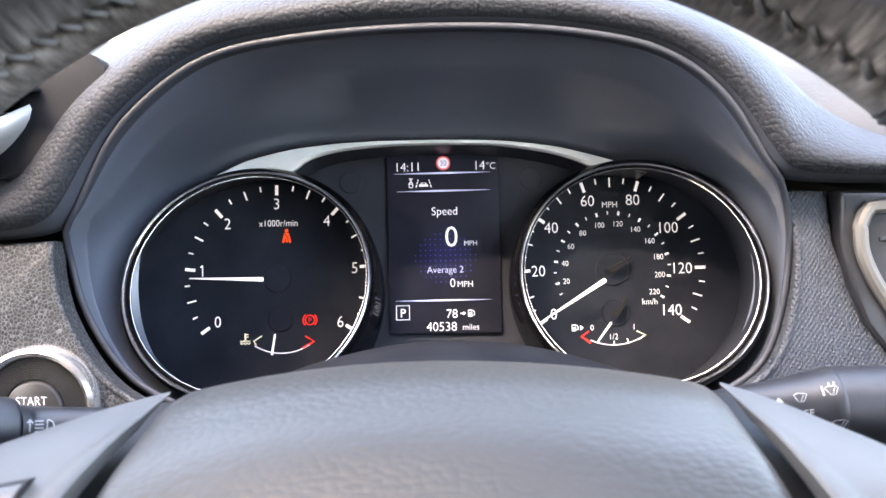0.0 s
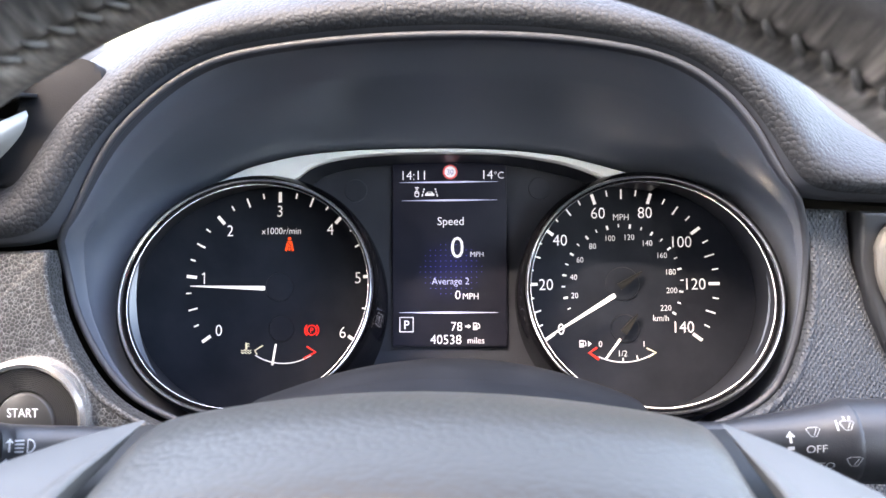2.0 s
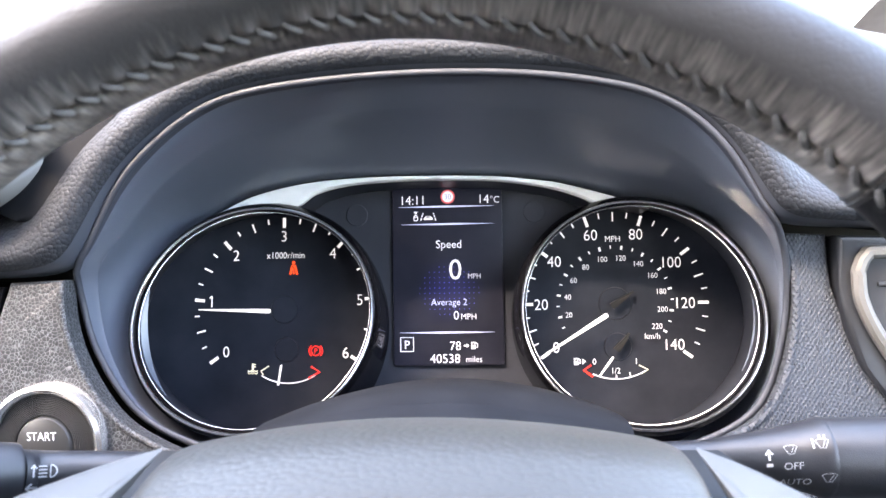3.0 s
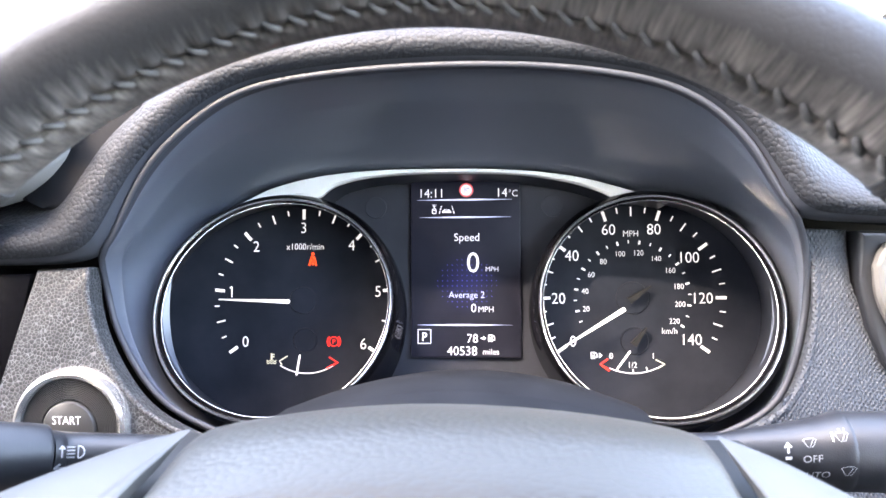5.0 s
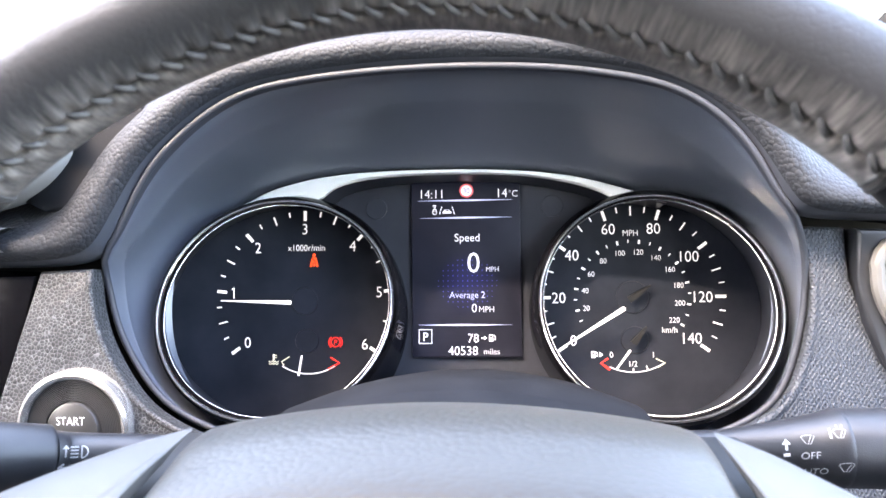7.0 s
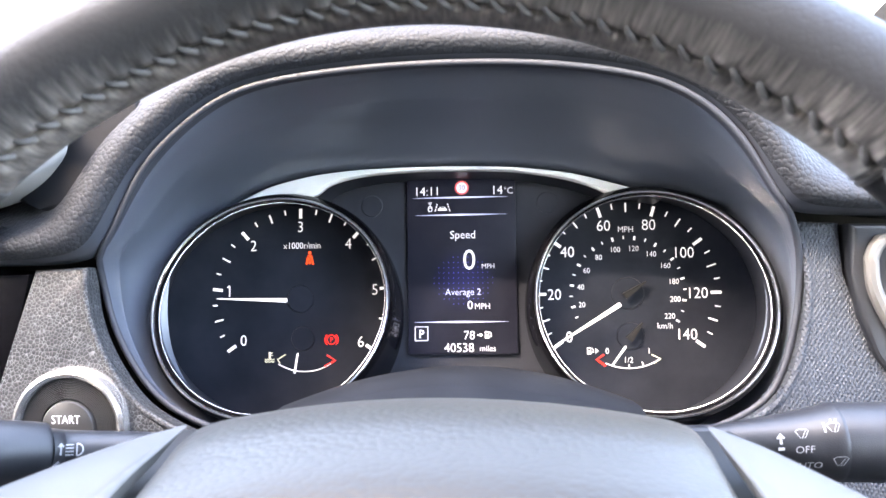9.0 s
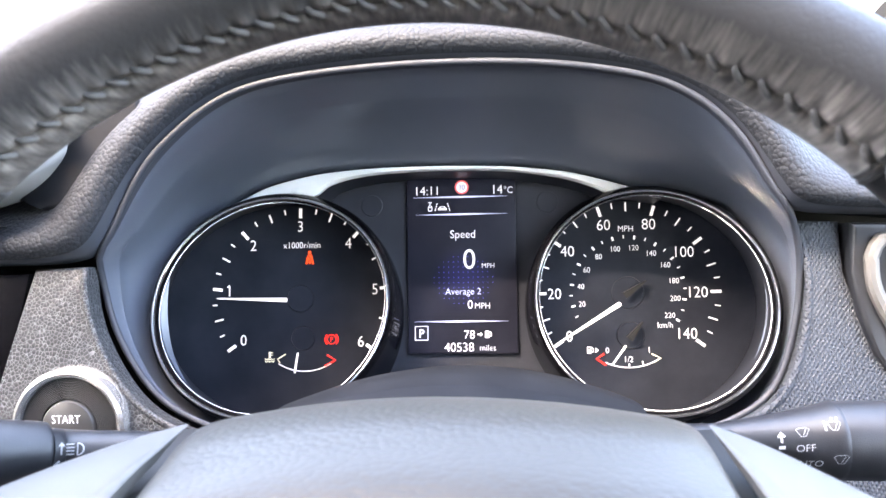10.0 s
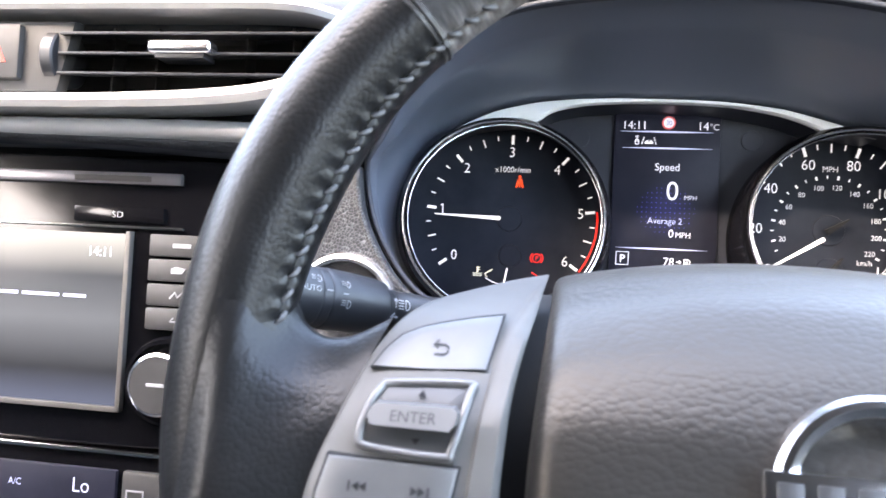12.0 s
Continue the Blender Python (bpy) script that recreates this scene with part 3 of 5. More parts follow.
OUTER = [(-0.137, 0.0655), (-0.122, 0.0730), (-0.112, 0.077), (-0.098, 0.0806), (-0.088, 0.0826), (-0.078, 0.084), (-0.058, 0.0858), (-0.03, 0.0865), (0.002, 0.0862), (0.03, 0.085),
         (0.057, 0.0818), (0.070, 0.079), (0.082, 0.0757), (0.092, 0.0727), (0.101, 0.070), (0.114, 0.0655)]
INNER = [(-0.137, 0.0650), (-0.122, 0.0685), (-0.112, 0.0703), (-0.098, 0.0712), (-0.0868, 0.0705), (-0.0765, 0.0772), (-0.058, 0.0818), (-0.03, 0.0838), (0.002, 0.0838), (0.03, 0.0825),
         (0.055, 0.0785), (0.068, 0.0750), (0.077, 0.0715), (0.085, 0.0680), (0.097, 0.0680), (0.114, 0.0650)]
oc, ic = curve([(x, -0.026, z) for x, z in OUTER], 4), curve([(x, -0.026, z) for x, z in INNER], 4)
bm = loft([[p + Vector((0, 0.004, 0)) for p in oc], oc, [a.lerp(b, 0.2) - Vector((0, 0.001, 0)) for a, b in zip(oc, ic)], [a.lerp(b, 0.8) - Vector((0, 0.0013, 0)) for a, b in zip(oc, ic)],
           ic, [p + Vector((0, 0.004, 0)) for p in ic]])
part("chrome_arch", bm, M_BRUSHED, cluster, "bright satin chrome arch over the display")
part("arch_lining", loft([[p + Vector((0, 0.003, -0.0004)) for p in ic], [p + Vector((0, 0.032, -0.0004)) for p in ic]]), M_MASK, cluster)


def gauge(name, ring_c, rx, rz, lean, face, label):
    """The dial plate at the end of its tube; the chrome ring is cut at a slant that faces the driver."""
    def ring(d, ahead, n=96):
        return [(x, -0.060 + lean * (x - ring_c[0]) + 0.30 * z + ahead, z) for x, _, z in ring_pts(ring_c, rx + d, rz + d, 0, n)]

    side = 1 if lean < 0 else -1

    def foot(grow, y, n=96):
        """The tube's far end: wider on the side away from the display."""
        pts = []
        for i in range(n):
            a = 2 * math.pi * i / n
            wide = face[1] if math.cos(a) * side > 0 else rx + 0.0045
            pts.append((face[0][0] + (wide + grow) * math.cos(a), y, face[0][1] + (face[2] + grow) * math.sin(a)))
        return pts

    dial = part(name, plate([(x, z) for x, _, z in foot(0.0, 0, 72)], 0.0, 0.003), M_DIAL, cluster, label)
    part("ring_collar", loft([ring(0.0012, 0.0015), ring(0.0034, 0.0040), ring(0.0042, 0.0070)] + [foot(0.0015, -0.002)], closed=True), M_GLOSS, cluster, "gloss black collar")
    part("chrome_ring", loft([ring(0.0010, 0.0020), ring(0.0010, 0.0002), ring(0.0006, -0.0006), ring(0.0, -0.0008), ring(-0.0004, -0.0004), ring(-0.0005, 0.0008)], closed=True), M_RINGS, cluster, "polished chrome ring")
    lip_rows = [ring(-0.0005, 0.0006), ring(-0.0011, 0.0012), ring(-0.0014, 0.0030)]
    part("ring_groove", loft(lip_rows, closed=True), M_GLOSS, cluster, "black groove inside the ring")
    part("inner_ring", tube(ring(-0.0017, 0.0028), 0.00035, 8, closed=True), M_RINGS, cluster, "thin chrome inner ring", sharp=0)
    base = foot(0.0002, 0.0008)
    rows = [[Vector(a).lerp(Vector(b), k) for a, b in zip(ring(-0.0018, 0.0024), base)] for k in (0.0, 0.03, 0.25, 0.5, 0.75, 1.0)]
    part("ring_tube", loft(rows, closed=True), M_TUBE, cluster, "dark grey inner tube")
    return dial


def ticks(dial, c, r, marks):
    """marks: angle, length, width, material."""
    for a, length, width, mat in marks:
        d = Vector((math.cos(radians(a)), math.sin(radians(a))))
        p, q = Vector(c) + d * r, Vector(c) + d * (r - length)
        part("tick", stroke([p, q], width, -0.0006, 0.0008), mat, dial)


def cap(dial, c, r, notch=0, tail=False):
    bm = revolve([(r, 0.0), (r - 0.0004, -0.0009), (0.0, -0.0010)], (c[0], 0, c[1]), 36)
    part("needle_hub", bm, M_DIAL, dial, "black round needle hub")
    d = Vector((math.cos(radians(notch)), math.sin(radians(notch)))) * r
    if tail:
        part("needle_tail", stroke([Vector(c) - d * 0.3, Vector(c) + d * 0.6, Vector(c) + d * 1.25], [0.0040, 0.0022, 0.0007], -0.0060, 0.003), M_GAP, dial, "black tail of the pointer")


def needle(dial, tip, base, w0, w1, y=-0.013):
    t, b = Vector(tip), Vector(base)
    d = (b - t).normalized()
    bm = stroke([t, t.lerp(b, 0.5), b - d * 0.001, b - d * 0.0003, b], [w0, (w0 + w1) / 2, w1, w1 * 0.85, w1 * 0.45], y, 0.0012)
    part("needle", bm, M_NEEDLE, dial, "white lit pointer")


TC, SC = (-0.1020, 0.0105), (0.0975, 0.0115)
tacho = gauge("tachometer_dial", (-0.0998, 0.0085), 0.0578, 0.0590, 0.35, ((-0.1010, 0.0010), 0.0880, 0.0690), "black rev counter dial with white figures")
marks = []
for k in range(25):
    a = 215 - k * 250 / 24
    mat = M_LIT
    marks.append((a, 0.0062, 0.0018, mat) if k % 4 == 0 else (a, 0.0056, 0.0009, mat) if k % 2 == 0 else (a, 0.0032, 0.0008, mat))
ticks(tacho, TC, 0.0562, marks)
part("red_zone", stroke(arc(TC, 0.0576, 6.7, -35, 24), 0.0010, -0.0004, 0.0005), M_RED, tacho, "red arc of the high revs")
for k, s in enumerate("0123456"):
    a = radians(215 - k * 250 / 6)
    rr = (0.0440, 0.0455, 0.0450, 0.0450, 0.0455, 0.0470, 0.0460)[k]
    part("numeral", lettering(s, 0.0069, (TC[0] + rr * math.cos(a), -0.0006, TC[1] + rr * math.sin(a))), M_LIT, tacho)
part("numeral_flag", stroke([(TC[0] + 0.0455 * math.cos(radians(173.3)) + dx, TC[1] + 0.0455 * math.sin(radians(173.3)) + dz) for dx, dz in ((-0.0014, 0.0022), (0.0, 0.0032))], 0.0007, -0.0006), M_LIT, tacho)
part("unit_lettering", lettering("x1000r/min", 0.0040, (-0.1010, -0.0006, 0.0437)), M_LIT, tacho)
cap(tacho, TC, 0.0085)
needle(tacho, (-0.1505, 0.0112), (-0.1070, 0.0098), 0.0006, 0.0026)
# belt lamp and brake lamp
bm = revolve([(0.0010, -0.0002), (0.0010, -0.0006), (0.0, -0.0006)], (-0.0962, 0, 0.0390), 14)
plate([(-0.0975, 0.0376), (-0.0949, 0.0376), (-0.0942, 0.0350), (-0.0938, 0.0330), (-0.0948, 0.0328), (-0.0951, 0.0342), (-0.0973, 0.0342), (-0.0976, 0.0328), (-0.0986, 0.0330), (-0.0982, 0.0350)], -0.0006, 0.0004, bm=bm)
stroke([(-0.0976, 0.0336), (-0.0985, 0.0318)], 0.0011, -0.0006, bm=bm)
stroke([(-0.0948, 0.0336), (-0.0939, 0.0318)], 0.0011, -0.0006, bm=bm)
stroke([(-0.0962, 0.0338), (-0.0962, 0.0320)], 0.0009, -0.0006, bm=bm)
part("warning_lamp", bm, M_ORANGE, tacho, "orange-red lit belt warning figure")
part("lamp_stripe", stroke([(-0.0974, 0.0371), (-0.0950, 0.0345)], 0.0005, -0.0009, 0.0002), M_GAP, tacho)
bm = stroke(arc((-0.0826, -0.0148), 0.0028, 0, 360, 28), 0.00055, -0.0006)
stroke(arc((-0.0826, -0.0148), 0.0041, -48, 48, 10), 0.00055, -0.0006, bm=bm)
stroke(arc((-0.0826, -0.0148), 0.0041, 132, 228, 10), 0.00055, -0.0006, bm=bm)
brake = part("warning_lamp", bm, M_RED, tacho, "red lit parking brake lamp")
part("letter", lettering("P", 0.0033, (-0.0826, -0.0006, -0.0148)), M_RED, tacho)
# coolant gauge
GC = (-0.0995, -0.0030)
part("gauge_arc", stroke(arc(GC, 0.0312, 238, 302, 24), 0.00055, -0.0006), M_LIT, tacho)
part("gauge_end", stroke([(-0.1115, -0.0237), (-0.1165, -0.0268), (-0.1150, -0.0290)], 0.0007, -0.0006), M_CREAM, tacho)
part("gauge_end", stroke([(-0.0855, -0.0243), (-0.0802, -0.0275), (-0.0870, -0.0312)], [0.0009, 0.0011, 0.0013], -0.0006), M_RED, tacho, "red hot end of the gauge")
needle(tacho, (-0.1032, -0.0343), (-0.1012, -0.0222), 0.0010, 0.0009, -0.010)
bm = stroke([(-0.1215, -0.0222), (-0.1215, -0.0262)], 0.0010, -0.0006)
for z in (-0.0228, -0.0242):
    stroke([(-0.1215, z), (-0.1197, z)], 0.0005, -0.0006, bm=bm)
for z in (-0.0268, -0.0281):
    stroke([(-0.1245 + 0.001 * k, z + 0.0004 * (-1) ** k) for k in range(7)], 0.0005, -0.0006, bm=bm)
part("coolant_symbol", bm, M_CREAM, tacho, "cream lit thermometer symbol")

speedo = gauge("speedometer_dial", (0.0983, 0.0090), 0.0570, 0.0578, -0.35, ((0.0990, 0.0030), 0.0730, 0.0660), "black speedometer dial with white figures")
marks = []
for k in range(29):
    a = 216 - k * 9
    marks.append((a, 0.0062, 0.0017, M_LIT) if k % 4 == 0 else (a, 0.0056, 0.0008, M_LIT) if k % 2 == 0 else (a, 0.0034, 0.0007, M_LIT))
ticks(speedo, SC, 0.0545, marks)
marks = []
for k in range(1, 23):
    a = 90 + (70 - k * 10 / 1.609) * 1.8
    marks.append((a, 0.0024, 0.0011, M_LIT) if k % 2 == 0 else (a, 0.0019, 0.0006, M_LIT))
ticks(speedo, SC, 0.0345, marks)
for k in range(8):
    a = radians(216 - k * 36)
    rr = (0.0435, 0.0435, 0.0435, 0.0432, 0.0432, 0.0410, 0.0405, 0.0415)[k]
    part("numeral", lettering(str(k * 20), 0.0067, (SC[0] + rr * math.cos(a), -0.0006, SC[1] + rr * math.sin(a))), M_LIT, speedo)
for k in range(1, 12):
    a = radians(90 + (70 - k * 20 / 1.609) * 1.8)
    part("small_numeral", lettering(str(k * 20), 0.0033, (SC[0] + 0.0280 * math.cos(a), -0.0006, SC[1] + 0.0272 * math.sin(a))), M_LIT, speedo)
part("unit_lettering", lettering("MPH", 0.0037, (0.0972, -0.0006, 0.0500)), M_LIT, speedo)
part("unit_lettering", lettering("km/h", 0.0036, (0.1188, -0.0006, -0.0079)), M_LIT, speedo)
cap(speedo, SC, 0.0098, 34, True)
cap(speedo, (0.0985, -0.0140), 0.0082, 52, True)
cap(tacho, (-0.1005, -0.0140), 0.0075)
needle(speedo, (0.0530, -0.0185), (0.0912, 0.0053), 0.0007, 0.0026)
needle(speedo, (0.0858, -0.0303), (0.0940, -0.0192), 0.0008, 0.0012, -0.011)
FC = (0.0972, -0.0005)
part("gauge_arc", stroke(arc(FC, 0.0325, 245, 302, 24), 0.00055, -0.0006), M_LIT, speedo)
part("gauge_end", stroke([(0.0825, -0.0248), (0.0782, -0.0277), (0.0835, -0.0315)], [0.0010, 0.0012, 0.0014], -0.0006), M_RED, speedo, "red empty end of the gauge")
part("gauge_end", stroke([(0.1105, -0.0250), (0.1157, -0.0276), (0.1115, -0.0300)], 0.0007, -0.0006), M_CREAM, speedo)
ticks(speedo, FC, 0.0325, [(270, 0.0024, 0.0006, M_LIT), (285, 0.0028, 0.0006, M_LIT)])
for s, x, z in (("0", 0.0845, -0.0226), ("1/2", 0.0968, -0.0280), ("1", 0.1090, -0.0226)):
    part("small_numeral", lettering(s, 0.0035, (x, -0.0006, z)), M_LIT, speedo)


def pump(parent, x, z, s, y, mat):
    bm = box(x - 0.0011 * s, x + 0.0008 * s, y - 0.0003, y, z - 0.0016 * s, z + 0.0016 * s)
    stroke([(x + 0.0010 * s, z - 0.0008 * s), (x + 0.0018 * s, z - 0.0008 * s), (x + 0.0018 * s, z + 0.0006 * s), (x + 0.0011 * s, z + 0.0014 * s)], 0.0004 * s, y - 0.0003, 0.0003, bm)
    pm = part("fuel_symbol", bm, mat, parent, "white fuel pump symbol")
    part("symbol_window", box(x - 0.0008 * s, x + 0.0005 * s, y - 0.0005, y - 0.00035, z + 0.0003 * s, z + 0.0011 * s), M_GAP, parent)
    return pm


pump(speedo, 0.0740, -0.0226, 1.25, -0.0004, M_LIT)
part("filler_arrow", plate([(0.0775, -0.0210), (0.0795, -0.0226), (0.0775, -0.0242)], -0.0006, 0.0004), M_LIT, speedo)

# display
display = part("display_screen", box(-0.0355, 0.0318, 0.0035, 0.0060, -0.0245, 0.0845, 0.0008), M_SCREEN, cluster, "dark colour display with trip figures")
DY = 0.0028


def shown(name, body, capital, x, z, mat=None, align="CENTER", bold=0.0):
    return part(name, lettering(body, capital, (x, DY, z), align=align, wide=0.95, bold=bold), mat or M_TEXT, display)


shown("clock_figures", "14:11", 0.0056, -0.0310, 0.0763, align="LEFT")
shown("temperature_figures", "14", 0.0056, 0.0168, 0.0763, align="LEFT")
shown("temperature_unit", "°C", 0.0042, 0.0244, 0.0758, align="LEFT")
shown("page_title", "Speed", 0.0050, -0.0010, 0.0490)
shown("speed_figure", "0", 0.0128, 0.0028, 0.0337, bold=0.0001)
shown("speed_unit", "MPH", 0.0031, 0.0143, 0.0293)
shown("average_title", "Average 2", 0.0041, -0.0012, 0.0137, M_TEXTDIM)
shown("average_figure", "0", 0.0054, 0.0030, 0.0057)
shown("average_unit", "MPH", 0.0037, 0.0105, 0.0048)
shown("range_figures", "78", 0.0054, 0.0022, -0.0127)
shown("odometer_figures", "40538", 0.0056, -0.0133, -0.0203, align="LEFT")
shown("odometer_unit", "miles", 0.0037, 0.0083, -0.0208, align="LEFT")
shown("gear_letter", "P", 0.0052, -0.0272, -0.0118, bold=0.0001)
part("gear_frame", stroke([(-0.0311, -0.0160), (-0.0311, -0.0076), (-0.0233, -0.0076), (-0.0233, -0.0160), (-0.0311, -0.0160)], 0.0005, DY), M_TEXT, display)
pump(display, 0.0132, -0.0128, 1.3, 0.0032, M_TEXT)
part("range_arrow", stroke([(0.0072, -0.0128), (0.0088, -0.0128), (0.0089, -0.0128), (0.0104, -0.0128)], [0.0007, 0.0007, 0.0024, 0.0001], DY), M_TEXT, display)
for z, x0, x1 in ((0.0720, -0.0315, 0.0268), (0.0612, -0.0300, 0.0265), (-0.0048, -0.0315, 0.0262)):
    xs = [x0 + (x1 - x0) * k / 12 for k in range(13)]
    part("rule_line", stroke([(x, z) for x in xs], [0.00012 + 0.0010 * math.sin(math.pi * k / 12) ** 1.5 for k in range(13)], DY), M_TEXTDIM, display)
part("sign_disc", revolve([(0.0040, 0.0034), (0.0040, 0.0030), (0.0, 0.0030)], (-0.0012, 0, 0.0780), 32), material("sign_white", (0.75, 0.78, 0.88), 0.5, emit=0.55), display, "white speed limit disc")
part("sign_rim", revolve([(0.0043, 0.0034), (0.0043, 0.0027), (0.0034, 0.0027), (0.0034, 0.0034)], (-0.0012, 0, 0.0780), 36), material("sign_red", (0.75, 0.12, 0.14), 0.5, emit=0.5), display, "pale red rim of the speed sign")
part("sign_figures", lettering("30", 0.0033, (-0.0012, 0.0025, 0.0780)), material("sign_blue", (0.06, 0.10, 0.35), 0.5, emit=0.3), display)
bm = stroke([(-0.0219, 0.0636), (-0.0222, 0.0650), (-0.0219, 0.0664), (-0.0210, 0.0668), (-0.0201, 0.0664), (-0.0198, 0.0650), (-0.0201, 0.0636), (-0.0219, 0.0636)], 0.00045, DY)
stroke([(-0.0218, 0.0657), (-0.0202, 0.0657)], 0.0004, DY, bm=bm)
for k in range(3):
    stroke([(-0.0213 - 0.0004 * k, 0.0673 + 0.0008 * k), (-0.0207 + 0.0004 * k, 0.0673 + 0.0008 * k)], 0.0004, DY, bm=bm)
part("vehicle_symbol", bm, M_TEXT, display)
bm = bmesh.new()
for sgn in (-1, 1):
    for z0, z1 in ((0.0636, 0.0652), (0.0658, 0.0669), (0.0674, 0.0682)):
        stroke([(-0.01335 + sgn * (0.0046 - 0.30 * (z0 - 0.0636)), z0), (-0.01335 + sgn * (0.0046 - 0.30 * (z1 - 0.0636)), z1)], 0.0006, DY, bm=bm)
plate([(-0.0161, 0.0640), (-0.0106, 0.0640), (-0.0106, 0.0651), (-0.0113, 0.0654), (-0.0119, 0.0663), (-0.0148, 0.0663), (-0.0154, 0.0654), (-0.0161, 0.0651)], DY, 0.0003, bm=bm)
part("lane_symbol", bm, M_TEXT, display)
part("symbol_window", plate([(-0.0147, 0.0654), (-0.0120, 0.0654), (-0.0124, 0.0660), (-0.0143, 0.0660)], DY - 0.0002, 0.0001), M_GAP, display)
bm = bmesh.new()
for i in range(-6, 7):
    for j in range(-4, 6):
        x, z = -0.0010 + i * 0.0030, 0.0190 + j * 0.0032
        if (i / 6.2) ** 2 + ((j - 0.5) / 5) ** 2 < 1:
            s = 0.00022
            bm.faces.new([bm.verts.new(q) for q in ((x - s, DY + 0.0003, z - s), (x + s, DY + 0.0003, z - s), (x + s, DY + 0.0003, z + s), (x - s, DY + 0.0003, z + s))])
part("dot_pattern", bm, M_BLUE, display, "faint blue dots behind the figures")
for x in (-0.0580, 0.0515):
    part("plug_cap", revolve([(0.0068, 0.0066), (0.0068, 0.0058), (0.0064, 0.0055), (0.0, 0.0055)], (x, 0, 0.0680), 32), M_MASK, cluster, "round black blank cap")

# ---- dash panels beside the cluster ----
edge_l = sorted(((x - 0.0012, z) for x, y, z in mouth if x < -0.088 and z < 0.0265), key=lambda q: -q[1])
edge_r = sorted(((x + 0.0012, z) for x, y, z in mouth if x > 0.082 and z < 0.0430), key=lambda q: q[1])
PANEL_L = [(-0.203, 0.0265), (-0.1775, 0.0275)] + edge_l + [(-0.088, -0.16), (-0.232, -0.16), (-0.226, -0.07), (-0.219, -0.039), (-0.211, -0.008)]


def panel_l(x, z):
    return -0.107 + 0.06 * (z - 0.03) * (z < 0.03) - 0.04 * max(0, -0.19 - x)


def panel_r(x, z):
    return -0.094 + 0.06 * z


left_panel = thing("dash_panel", (-0.18, -0.08, -0.16), "grey leather-grain dash panel holding the start button", "dash panel")
part("panel_face", plate(PANEL_L, panel_l, 0.012, 0.0028, segments=3), M_PANEL, left_panel, sharp=60)
part("rolled_edge", tube([(x - 0.0012, panel_l(x, z) + 0.0012, z) for x, z in edge_l], 0.0019, 10), M_PANEL, left_panel, "rolled edge beside the instrument funnel", sharp=0)
PANEL_R = [(0.161, 0.0445), (0.1795, 0.0435), (0.1790, 0.020), (0.1815, 0.0), (0.188, -0.018), (0.200, -0.036), (0.22, -0.055), (0.22, -0.16), (0.082, -0.16)] + edge_r
right_panel = thing("dash_panel", (0.16, -0.07, -0.16), "grey leather-grain dash panel beside the side vent", "dash panel")
part("panel_face", plate(PANEL_R, panel_r, 0.010, 0.0028, segments=3), M_STIPPLE, right_panel, sharp=60)
part("rolled_edge", tube([(x + 0.0012, panel_r(x, z) + 0.0012, z) for x, z in edge_r], 0.0019, 10), M_STIPPLE, right_panel, "rolled edge beside the instrument funnel", sharp=0)

# ---- side vent by the door ----
vent = thing("side_air_vent", (0.21, -0.09, -0.05), "black side air vent with rounded silver surround", "air vent")
part("vent_bezel", plate([(0.1805, 0.0425), (0.27, 0.0405), (0.27, -0.075), (0.225, -0.056), (0.203, -0.037), (0.190, -0.018), (0.1835, 0.0), (0.181, 0.020)], -0.099, 0.05, 0.003, segments=3), M_BLACK, vent, "black plastic vent housing")
LOOP = [(0.188, 0.026), (0.1915, 0.0325), (0.20, 0.0345), (0.26, 0.033), (0.262, -0.045), (0.235, -0.045), (0.212, -0.028), (0.197, -0.006), (0.189, 0.012)]
loop = [(p.x, -0.101, p.z) for p in curve([(x, 0, z) for x, z in LOOP + LOOP[:1]], 6)][:-1]
part("silver_surround", tube(loop, 0.0032, 10, closed=True), M_SILVER, vent, "satin silver vent surround")
for k in range(4):
    z = 0.020 - k * 0.016
    part("slat", box(0.197 + 0.004 * k, 0.258, -0.100, -0.086, z - 0.001, z + 0.001, 0.0006), M_BLACK, vent)

# ---- start button ----
BT = Matrix.Rotation(radians(4), 4, "X")
BC = (-0.1795, -0.1125, -0.0475)
start = thing("start_button", (BC[0], BC[1], BC[2] - 0.027), "round start button with chrome bezel in the grey dash panel", "start button")
part("bezel", revolve([(0.0280, 0.006), (0.0280, -0.001), (0.0272, -0.0032), (0.0255, -0.0042), (0.0238, -0.0030), (0.0234, 0.0005), (0.0234, 0.006)], BC, 72, BT), M_BEZEL, start, "polished chrome bezel")
prof = [(0.0236, 0.004)]
for k in range(13):
    r = 0.0232 - k * 0.00075
    prof += [(r, -0.0012 - 0.0001 * k), (r - 0.0003, -0.0012 - 0.0001 * k), (r - 0.0004, -0.0004), (r - 0.0007, -0.0004)]
part("grooved_ring", revolve(prof + [(0.0134, -0.0018), (0.0134, 0.004)], BC, 64, BT), M_DARKMETAL, start, "dark ring with fine turned grooves")
cap_ob = part("cap", revolve([(0.0130, 0.004), (0.0130, -0.0022), (0.0123, -0.0034), (0.0113, -0.0038), (0.0, -0.0034)], BC, 56, BT), material("button_cap", (0.09, 0.089, 0.088), 0.32, metal=0.6, rough_vary=0.06, vary_size=0.01), start, "dark metallic push cap")
part("lettering", lettering("START", 0.0040, (BC[0] - 0.0004, BC[1] - 0.0041, BC[2] + 0.0042), BT, wide=0.86), M_LIT, cap_ob)
part("lettering", lettering("STOP", 0.0038, (BC[0], BC[1] - 0.0041, BC[2] - 0.0042), BT, wide=0.9), M_LIT, cap_ob)


